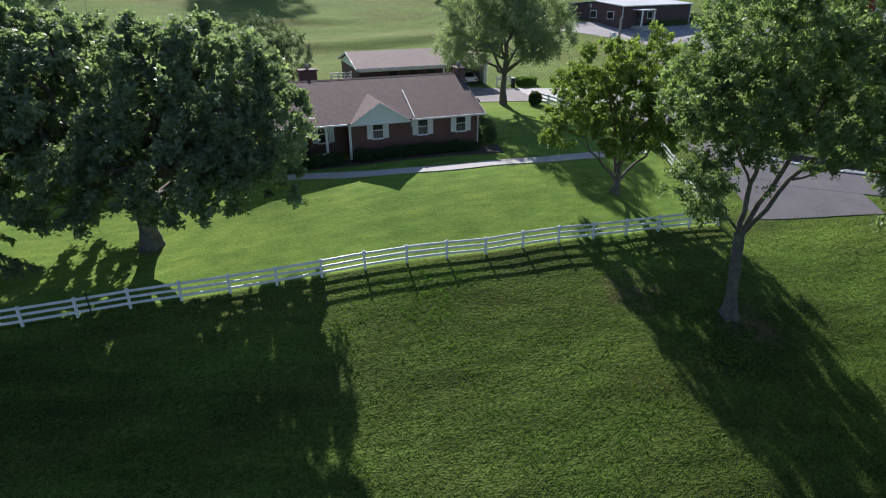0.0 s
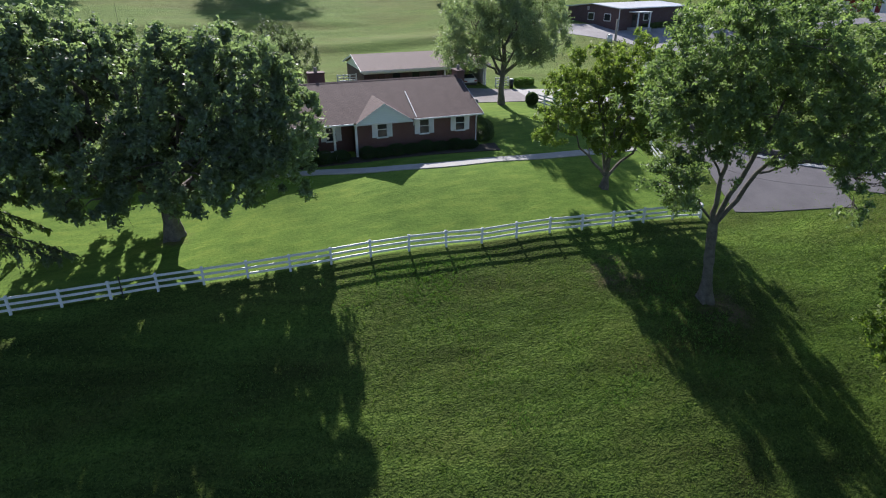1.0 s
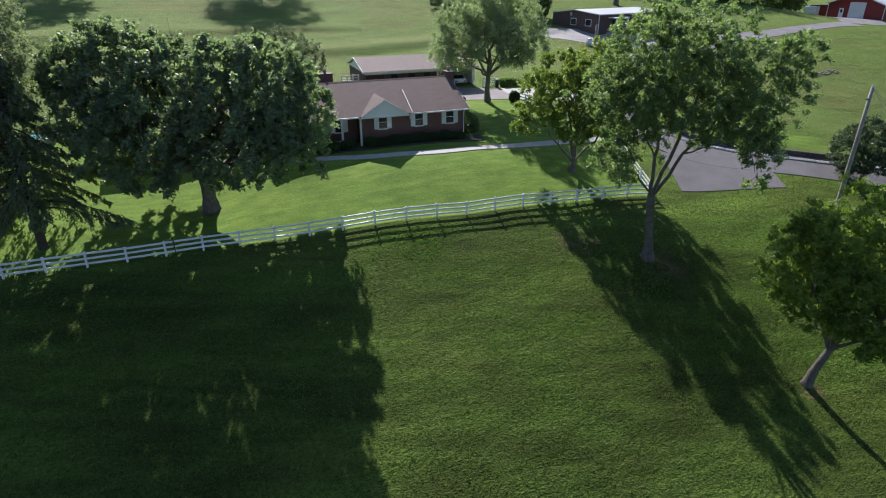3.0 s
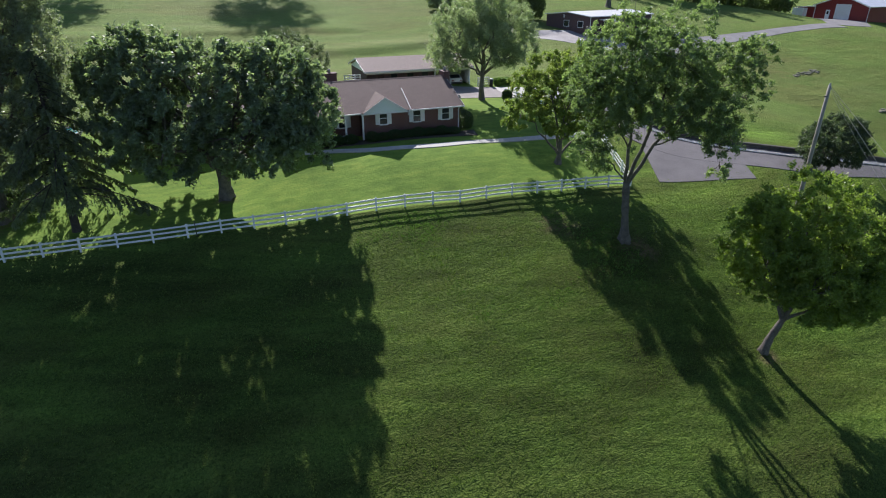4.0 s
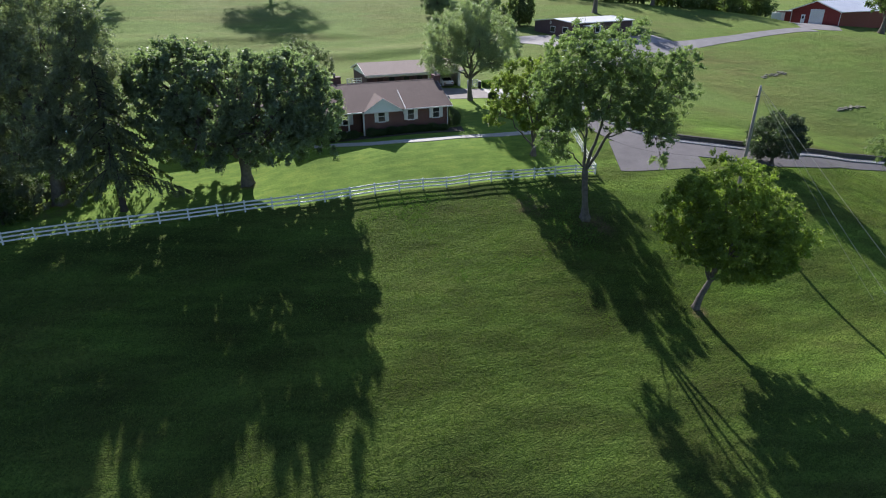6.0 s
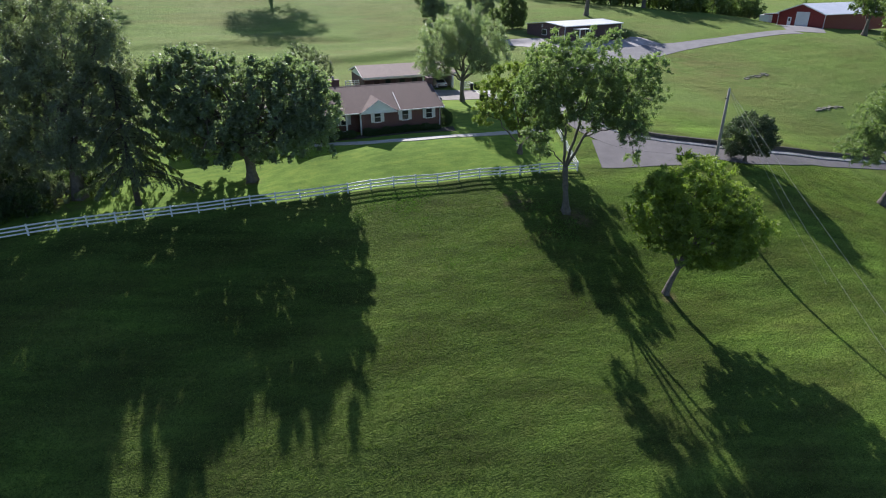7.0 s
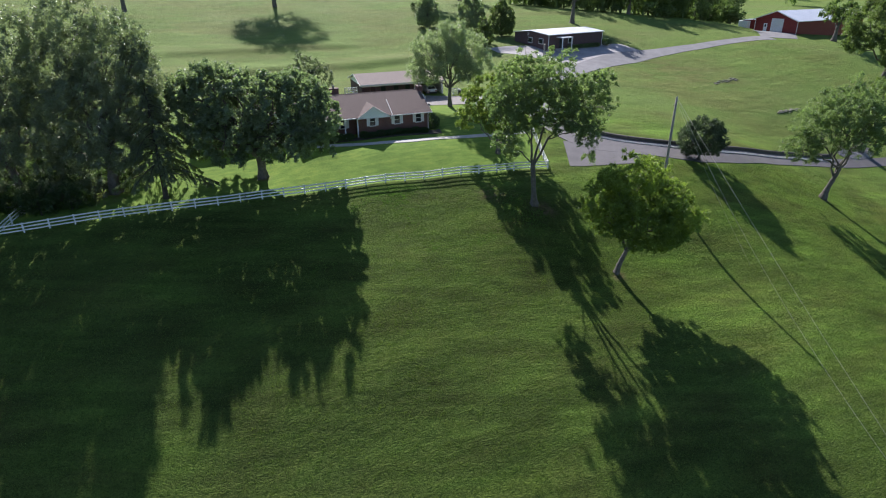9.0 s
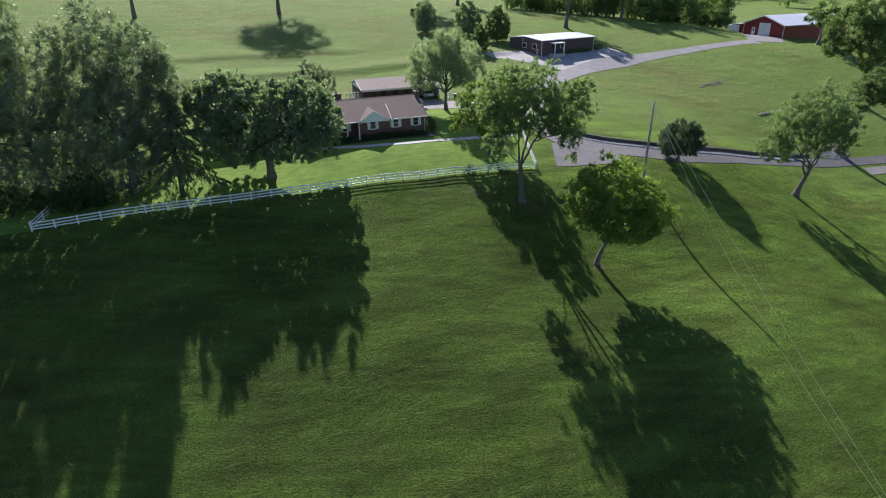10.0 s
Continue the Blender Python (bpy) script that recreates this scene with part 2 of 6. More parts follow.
BARK = plain("grey_bark", (0.075, 0.066, 0.056), (0.190, 0.168, 0.142), 2.5, 0.95, 1.0, 0.04, fine=12)
DARK_BARK = plain("dark_bark", (0.034, 0.028, 0.024), (0.085, 0.072, 0.060), 2.5, 0.95, 1.0, 0.04, fine=12)
POLE_WOOD = plain("weathered_pole_wood", (0.220, 0.200, 0.175), (0.360, 0.330, 0.290), 1.5, 0.85, 0.5, 0.01, fine=16)
WIRE = plain("bare_wire", (0.46, 0.44, 0.36), (0.56, 0.54, 0.44), 2.0, 0.4, 0.05, 0.001, 0.6)
ROCK = plain("field_rock", (0.10, 0.105, 0.070), (0.23, 0.225, 0.165), 1.2, 0.95, 0.9, 0.05, fine=6)
# dark earth tone that paints in the house's shade along its front wall
SHADE_MULCH = plain("shade_dark_earth", (0.040, 0.036, 0.026), (0.085, 0.070, 0.050), 2.0, 0.95, 0.9, 0.04, fine=9)
LEAF_MAPLE = leaf_mat("maple_leaves", (0.120, 0.156, 0.118), (0.275, 0.320, 0.225), 0.52, 0.48)
LEAF_ASH = leaf_mat("ash_leaves", (0.106, 0.150, 0.082), (0.255, 0.312, 0.165), 0.52, 0.45)
LEAF_ROUND = leaf_mat("round_tree_leaves", (0.105, 0.160, 0.040), (0.285, 0.345, 0.080), 0.5, 0.45)
LEAF_YELLOW = leaf_mat("yellow_green_leaves", (0.090, 0.142, 0.045), (0.290, 0.330, 0.095), 0.5, 0.5)
LEAF_GREY = leaf_mat("grey_green_leaves", (0.128, 0.152, 0.122), (0.275, 0.305, 0.228), 0.45, 0.42)
LEAF_SILVER = leaf_mat("silver_leaves", (0.160, 0.198, 0.148), (0.345, 0.385, 0.280), 0.50, 0.4)
LEAF_DARK = leaf_mat("dark_leaves", (0.036, 0.062, 0.028), (0.095, 0.140, 0.055), 0.38, 0.45)
LEAF_HOLLY = leaf_mat("holly_leaves", (0.040, 0.062, 0.040), (0.115, 0.155, 0.085), 0.3, 0.4)
LEAF_YEW = leaf_mat("yew_needles", (0.075, 0.100, 0.062), (0.165, 0.200, 0.115), 0.35, 0.5)
LEAF_SHRUB = leaf_mat("shrub_leaves", (0.075, 0.140, 0.038), (0.180, 0.270, 0.070), 0.4, 0.5)
NEEDLE = leaf_mat("spruce_needles", (0.090, 0.116, 0.074), (0.220, 0.256, 0.155), 0.45, 0.5)
LEAF_WOOD = leaf_mat("woodland_leaves", (0.075, 0.115, 0.050), (0.200, 0.255, 0.105), 0.45, 0.6)
LEAF_ELM = leaf_mat("elm_leaves", (0.072, 0.108, 0.046), (0.180, 0.225, 0.088), 0.45, 0.5)


def glass():
    m, t, b = nodes_of("window_glass")
    b.inputs["Base Color"].default_value = (0.025, 0.030, 0.034, 1)
    b.inputs["Roughness"].default_value = 0.08
    b.inputs["Specular IOR Level"].default_value = 0.35
    t.links.new(bump(t, noise_of(t, coords(t), 1.5), 0.05, 0.01), b.inputs["Normal"])
    return m


GLASS = glass()


def water():
    m, t, b = nodes_of("pool_water")
    t.links.new(ramp(t, noise_of(t, coords(t), 1.2), [(0.3, (0.02, 0.24, 0.27)), (0.7, (0.05, 0.36, 0.38))]), b.inputs["Base Color"])
    b.inputs["Roughness"].default_value = 0.08
    t.links.new(bump(t, noise_of(t, coords(t), 4.0), 0.25, 0.03), b.inputs["Normal"])
    return m


WATER = water()

# ---- ground ----
NEAR_HEIGHTS = [  # spot heights of the hillside and the lawn: x, y, z
    (-2, -7, -8.5), (9, -6, -7.6), (-16, -1, -7.8), (39.5, -8.6, -8.7),
    (-4, 2, -5.1), (12.6, 6.6, -3.9), (28, 8, -4.45), (37, 6, -5.6), (5.6, 10.3, -2.4), (19.6, 10.2, -3.2), (12, 15.4, -1.1),
    (31.5, 15, -2.0), (2, 18.6, -0.45), (11.5, 20.6, 0.35), (20.4, 22, 0.75), (23.4, 18.8, 0.35), (-6.6, 35, 2.6), (2.8, 35.0, 3.8),
    (1, 36.8, 4.30), (3, 36.9, 4.38), (5, 36.9, 4.46), (6.7, 36.8, 4.52), (24.5, 31.3, 3.1), (8, 41, 4.7), (18, 41.5, 4.7), (1, 38.8, 4.35), (9.3, 35.2, 4.55), (17.4, 35.7, 4.6),
    (23.4, 45.6, 5.3), (25.6, 52.7, 5.6), (8, 60, 6.0), (33.7, 26.8, 1.7), (5, 25.3, 1.76), (11, 24.95, 1.73), (17, 24.5, 1.69)]
FENCE_HEIGHTS = [(-31.6, 29.23, 1.11), (-24.3, 28.87, 1.55), (-16.9, 28.5, 1.72), (-7.2, 28.04, 1.95), (2.5, 27.56, 2.17), (12.3, 27.08, 2.18), (19.6, 26.73, 2.22), (26.9, 26.4, 2.08)]
FAR_HEIGHTS = [  # spot heights of the road, the fields and the hills behind
    (42, 19, 0.6), (53, 25, 1.0), (62, 26, 0.2), (71.5, 18, -5.3), (93, 27, -7.5), (100, 34, -5.0), (95, 48, 0.0), (88, 62, 4.0),
    (45, 60, 6.6), (57, 93, 10.5), (60.5, 83.0, 9.75), (77, 87, 9.9), (60.4, 75.5, 8.3), (141, 101, 9.7), (141, 88, 9.6), (6, 128, 13), (-30, 140, 15.5), (-40, 60, 5.0),
    (-35, 29.6, 0.95), (-35, 10, -4), (60, -10, -12), (110, 0, -13), (70, 130, 15.5), (30, 95, 8.6), (104, 112, 13.0), (124, 116, 12.6), (140, 116, 10.9), (112, 100, 10.6), (122, 95, 10.3), (131, 97, 10.2), (150, 150, 8.0)]
RIM_HEIGHTS = [
    (-45, -60, -24), (0, -60, -24), (60, -60, -26),     (-120, 140, 16), (-120, 30, 2), (0, 230, 26), (200, 120, 8), (250, 40, -6), (150, 20, -8), (200, 300, 12), (0, 420, 24),
    (400, 400, 16), (-300, 200, 22), (300, -100, -20), (-200, -100, -18)]


def spline_surface(spots):
    """A thin plate bent through the spot heights."""
    s = np.array(spots, float)
    p, n = s[:, :2] / 50, len(s)

    def kernel(d):
        return np.where(d > 0, d ** 2 * np.log(np.maximum(d, 1e-9)), 0)

    a = np.c_[np.ones(n), p]
    k = kernel(np.linalg.norm(p[:, None] - p[None], axis=-1)) + 6e-4 * np.eye(n)
    w = np.linalg.solve(np.block([[k, a], [a.T, np.zeros((3, 3))]]), np.r_[s[:, 2], 0, 0, 0])

    def height(x, y):
        q = np.stack([np.asarray(x, float), np.asarray(y, float)], -1) / 50
        return kernel(np.linalg.norm(q[..., None, :] - p, axis=-1)) @ w[:n] + w[n] + q @ w[n + 1:]

    return height


surface = spline_surface(NEAR_HEIGHTS + FENCE_HEIGHTS + FAR_HEIGHTS + RIM_HEIGHTS)


def height(x, y):
    """The ground's height; beyond the hills it levels out towards far, higher country."""
    x, y = np.asarray(x, float), np.asarray(y, float)
    r = np.hypot(x - 30, y - 60)
    f = np.clip((r - 230) / 250, 0, 1)
    f = f * f * (3 - 2 * f)
    k = np.minimum(1.0, 480 / np.maximum(r, 1e-6))
    u = y - (87.2 + 0.10 * x - 0.0016 * x * x) + 0.4 * np.sin(x / 9)       # an old terrace along the hill behind the house
    step = lambda w: np.clip(w, 0, 1) ** 2 * (3 - 2 * np.clip(w, 0, 1))
    bench = 0.9 * (step((u + 3.0) / 3.0) - step(u / 11.0)) * step((62 - x) / 14) * step((x + 110) / 20)
    bench = bench + 0.6 * (step((u - 17.0) / 3.0) - step((u - 20) / 12.0)) * step((30 - x) / 14) * step((x + 110) / 20)
    roll = step((y + 0.25 * x - 48) / 20) * step((170 - np.hypot(x - 60, y - 80)) / 60)
    bench = bench + roll * (0.13 * np.sin(0.21 * x + 0.09 * y) * np.sin(0.16 * y - 0.05 * x + 1.2) + 0.05 * np.sin(0.45 * x - 0.2 * y) * np.sin(0.38 * y + 0.6))
    return bench + surface(30 + (x - 30) * k, 60 + (y - 60) * k) * (1 - f) + f * (14 + 10 * np.sin(x / 170 + 1.0) * np.cos(y / 210))


def hz(x, y):
    return float(height(x, y))


def mesh_from(name, verts, faces, mat, smooth=False):
    """A mesh from arrays: verts (n, 3) and faces (m, 3 or 4)."""
    verts, faces = np.asarray(verts, np.float32), np.asarray(faces, np.int32)
    me = bpy.data.meshes.new(name)
    k = faces.shape[1]
    me.vertices.add(len(verts))
    me.vertices.foreach_set("co", verts.ravel())
    me.loops.add(faces.size)
    me.loops.foreach_set("vertex_index", faces.ravel())
    me.polygons.add(len(faces))
    me.polygons.foreach_set("loop_start", np.arange(0, faces.size, k, dtype=np.int32))
    me.polygons.foreach_set("use_smooth", np.full(len(faces), smooth))
    me.materials.append(mat)
    me.update(calc_edges=True)
    me.validate()
    return me


def grid_faces(nx, ny):
    i = np.arange(nx * ny).reshape(ny, nx)
    return np.stack([i[:-1, :-1], i[:-1, 1:], i[1:, 1:], i[1:, :-1]], -1).reshape(-1, 4)


def stretched(lo, hi, step, reach, n):
    far = np.geomspace(step, reach, n)
    return np.r_[lo - far[::-1], np.arange(lo, hi + 0.01, step), hi + far]


gx, gy = stretched(-48, 130, 1.0, 2200, 42), stretched(-45, 132, 1.0, 2200, 42)
GX, GY = np.meshgrid(gx, gy)
GZ = np.stack([height(a, b) for a, b in zip(GX, GY)])
ground = new("ground", mesh_from("ground", np.stack([GX, GY, GZ], -1).reshape(-1, 3), grid_faces(len(gx), len(gy)), GRASS, True))
tagged(ground, "mown green hillside lawn and rolling meadow", "ground", kind="structure")


def ribbon(name, line, width, mat, label, category, lift=0.05, thick=0.3, cross=5, step=0.8):
    """A strip of even width laid on the ground along a line of plan points; ends square."""
    pts = smooth_line(line, step)
    w = np.broadcast_to(np.asarray(width, float), (len(line),))
    ws = np.interp(np.linspace(0, 1, len(pts)), np.linspace(0, 1, len(line)), w)
    d = np.gradient(pts, axis=0)
    d /= np.linalg.norm(d, axis=1)[:, None]
    nrm = np.stack([-d[:, 1], d[:, 0]], -1)
    u = np.linspace(-0.5, 0.5, cross)
    xy = pts[:, None] + nrm[:, None] * (ws[:, None] * u)[..., None]
    z = height(xy[..., 0], xy[..., 1]) + lift
    return sheet(name, np.concatenate([xy, z[..., None]], -1), mat, label, category, thick)


def smooth_line(line, step):
    p = np.array(line, float)
    if len(p) > 2:
        t = np.arange(len(p))
        q = []
        for i in range(len(p) - 1):
            a, b, c, e = p[max(i - 1, 0)], p[i], p[i + 1], p[min(i + 2, len(p) - 1)]
            for s in np.linspace(0, 1, 9)[:-1]:
                q.append(0.5 * (2 * b + (c - a) * s + (2 * a - 5 * b + 4 * c - e) * s ** 2 + (3 * b - a - 3 * c + e) * s ** 3))
        p = np.array(q + [p[-1]])
    s = np.r_[0, np.cumsum(np.linalg.norm(np.diff(p, axis=0), axis=1))]
    n = max(2, int(s[-1] / step) + 1)
    at = np.linspace(0, s[-1], n)
    return np.stack([np.interp(at, s, p[:, 0]), np.interp(at, s, p[:, 1])], -1)


def sheet(name, grid, mat, label, category, thick=0.3):
    """A sheet of points (n, m, 3) with a skirt that goes down by thick at its rim."""
    n, m = grid.shape[:2]
    verts = [tuple(v) for v in grid.reshape(-1, 3)]
    faces = [tuple(int(k) for k in f) for f in grid_faces(m, n)]
    i = np.arange(n * m).reshape(n, m)
    rim = [*i[0], *i[1:, -1], *i[-1, -2::-1], *i[-2:0:-1, 0]]
    low = {}
    for k in rim:
        low[k] = len(verts)
        verts.append((verts[k][0], verts[k][1], verts[k][2] - thick))
    for a, b in zip(rim, rim[1:] + rim[:1]):
        faces.append((int(b), int(a), low[a], low[b]))
    me = bpy.data.meshes.new(name)
    me.from_pydata(verts, [], faces)
    me.materials.append(mat)
    bm = bmesh.new()
    bm.from_mesh(me)
    bmesh.ops.recalc_face_normals(bm, faces=bm.faces)
    bm.to_mesh(me)
    bm.free()
    return tagged(new(name, me), label, category, kind="structure")


def pad(name, corners, mat, label, category, lift=0.05, n=24, thick=0.3):
    """A four-sided sheet on the ground between corners given in turn."""
    a, b, c, d = [np.array(p, float) for p in corners]
    u, v = np.meshgrid(np.linspace(0, 1, n), np.linspace(0, 1, n))
    xy = (a * ((1 - u) * (1 - v))[..., None] + b * (u * (1 - v))[..., None] + c * (u * v)[..., None] + d * ((1 - u) * v)[..., None])
    return sheet(name, np.concatenate([xy, (height(xy[..., 0], xy[..., 1]) + lift)[..., None]], -1), mat, label, category, thick)


# road past the house, the turning place, the drive to the house and the lane to the barn
pad("road_turning_place", [(33.1, 26.6), (42.6, 23.95), (45.2, 29.6), (36.0, 33.5)], ASPHALT, "grey asphalt turning place in front of the fence corner", "road", 0.050)
ribbon("road", [(38.2, 40.5), (38.6, 36.0), (40.6, 32.0), (45.6, 29.0), (52.0, 27.15), (57.0, 26.35), (62, 26.0), (69, 27.35), (78, 29.75), (87, 31.1), (98, 30.6), (125, 27), (170, 24)],
       [5.4, 5.4, 6.0, 3.3, 2.9, 2.5, 2.3, 2.3, 2.2, 2.1, 2.4, 4, 4], ASPHALT, "narrow grey asphalt road beside a low stone wall", "road", 0.062)
ribbon("driveway", [(38.2, 41.0), (39.0, 45.5), (40.8, 50.5), (45.5, 57.0), (54.0, 65.0), (66.0, 72.0), (80, 77.5), (95, 82.0), (112, 85.6), (122, 86.2), (130, 86.0)],
       [5.4, 5.2, 5.0, 4.6, 5.4, 6.6, 5.2, 4.0, 3.7, 3.7, 4.4], LANE, "pale worn lane winding up to the barn", "road", 0.056)
pad("driveway_house", [(29.6, 52.4), (41.0, 47.0), (42.5, 52.0), (29.6, 58.0)], CONCRETE, "pale concrete drive leading to the carport", "pavement", 0.050)
pad("driveway_carport", [(22.0, 54.2), (29.58, 52.4), (29.58, 58.0), (22.0, 60.6)], WORN_DRIVE, "grey worn drive before the carport", "pavement", 0.050)
pad("lot_gravel", [(48.5, 88.0), (60.5, 71.5), (86.5, 79.5), (83.0, 87.0)], GRAVEL, "pale gravel yard before the brick building", "road", 0.048)
pad("lot_barn", [(128.5, 87.6), (136.5, 83.0), (140.9, 87.8), (140.4, 102.5)], LANE, "grey gravel apron before the red barn", "road", 0.048)
ribbon("pavement", [(0.6, 40.7), (0.85, 39.8), (1.8, 39.1), (4.2, 38.4), (9.6, 37.05), (15.5, 36.55), (25.6, 37.25), (31.6, 37.5)], 1.0, CONCRETE, "narrow pale concrete path curving to the porch", "path", 0.06, 0.2, 3, 0.6)

# presumed mulch strip, added so the lawn in the house's shadow turns dark
pad("wall_shade_bed", [(-0.4, 39.9), (19.2, 39.0), (19.6, 41.1), (-0.4, 41.1)], SHADE_MULCH, "dark mulch strip added to deepen the house's shade along the wall", "flower bed", 0.052)

# ---- helpers for things ----
def thing(name, label, category, at=(0, 0, 0), rz=0.0, group="", kind=""):
    ob = new(name)
    ob.empty_display_size = 0.3
    ob.matrix_basis = pose(*at, 0, 0, rz)
    return tagged(ob, label, category, group, kind)


def part(name, bm, mat, parent, label="", smooth=False):
    """Links a bmesh as one mesh under a thing or a part."""
    me = bpy.data.meshes.new(name)
    bmesh.ops.recalc_face_normals(bm, faces=bm.faces)
    if smooth:
        for f in bm.faces:
            f.smooth = True
    bm.to_mesh(me)
    bm.free()
    me.materials.append(mat)
    return attach(name, me, parent, label)


def attach(name, me, parent, label=""):
    ob = new(name, me)
    ob.parent = parent
    if label:
        tagged(ob, label)
    return ob


def box(bm, lo, hi, bevel=0.0):
    """An upright block between two corners."""
    r = bmesh.ops.create_cube(bm, size=1.0)
    c, s = [(a + b) / 2 for a, b in zip(lo, hi)], [abs(b - a) for a, b in zip(lo, hi)]
    for v in r["verts"]:
        v.co = Vector((v.co.x * s[0] + c[0], v.co.y * s[1] + c[1], v.co.z * s[2] + c[2]))
    if bevel:
        edges = list({e for v in r["verts"] for e in v.link_edges})
        bmesh.ops.bevel(bm, geom=edges, offset=bevel, segments=1, affect="EDGES")
    return bm


def block(lo, hi, bevel=0.0):
    return box(bmesh.new(), lo, hi, bevel)


def prism(outline, lo, hi, axis="y"):
    """An outline of (across, up) points drawn out along an axis."""
    bm = bmesh.new()
    put = (lambda a, b, d: (a, d, b)) if axis == "y" else (lambda a, b, d: (d, a, b))
    one, two = [bm.verts.new(put(a, b, lo)) for a, b in outline], [bm.verts.new(put(a, b, hi)) for a, b in outline]
    bm.faces.new(one)
    bm.faces.new(two[::-1])
    for i in range(len(outline)):
        j = (i + 1) % len(outline)
        bm.faces.new((one[i], one[j], two[j], two[i]))
    return bm


def tube_arrays(path, radii, seg=7):
    """Vertices and faces of a tapered tube along a path."""
    p, r = np.array(path, float), np.array(radii, float)
    d = np.gradient(p, axis=0)
    d /= np.linalg.norm(d, axis=1)[:, None] + 1e-9
    side = np.cross(d, (0.31, 0.87, 0.12))
    side /= np.linalg.norm(side, axis=1)[:, None] + 1e-9
    up = np.cross(side, d)
    a = np.linspace(0, 2 * np.pi, seg, endpoint=False)
    v = p[:, None] + r[:, None, None] * (np.cos(a)[None, :, None] * side[:, None] + np.sin(a)[None, :, None] * up[:, None])
    i = np.arange(len(p) * seg).reshape(len(p), seg)
    f = np.stack([i[:-1], np.roll(i, -1, 1)[:-1], np.roll(i, -1, 1)[1:], i[1:]], -1).reshape(-1, 4)
    return v.reshape(-1, 3), f


def joined(pieces):
    vs, fs, n = [], [], 0
    for v, f in pieces:
        vs.append(v)
        fs.append(f + n)
        n += len(v)
    return np.concatenate(vs), np.concatenate(fs)


def tubes(name, list_of, mat, parent, label="", seg=7):
    v, f = joined([tube_arrays(p, r, seg) for p, r in list_of])
    return attach(name, mesh_from(name, v, f, mat, True), parent, label)


rng = np.random.default_rng(7)


def unit(n, up=0.0):
    v = rng.normal(size=(n, 3))
    v[:, 2] += up
    return v / (np.linalg.norm(v, axis=1)[:, None] + 1e-9)


def leaf_cards(centres, size, up=0.6, slim=0.55, hang=None):
    """Small pointed leaves at the given places: (vertices, faces)."""
    n = len(centres)
    nrm = unit(n, up)
    along = np.cross(nrm, unit(n))
    if hang is not None:
        along = along * 0.5 + np.array(hang)
    along /= np.linalg.norm(along, axis=1)[:, None] + 1e-9
    side = np.cross(along, nrm)
    side /= np.linalg.norm(side, axis=1)[:, None] + 1e-9
    s = size * rng.uniform(0.65, 1.35, n)[:, None]
    v = np.stack([centres - along * s * 0.5 - side * s * slim * 0.5, centres - along * s * 0.4 + side * s * slim * 0.5 + nrm * s * 0.1, centres + along * s * 0.55], 1)
    return v.reshape(-1, 3), np.arange(3 * n).reshape(n, 3)


def curve_to(a, b, sag=0.0, n=6, wobble=0.04):
    a, b = np.array(a, float), np.array(b, float)
    t = np.linspace(0, 1, n)[:, None]
    p = a + (b - a) * t
    length = np.linalg.norm(b - a)
    p[:, 2] += sag * length * np.sin(np.pi * t[:, 0])
    p[1:-1] += rng.normal(size=(n - 2, 3)) * wobble * length
    return p


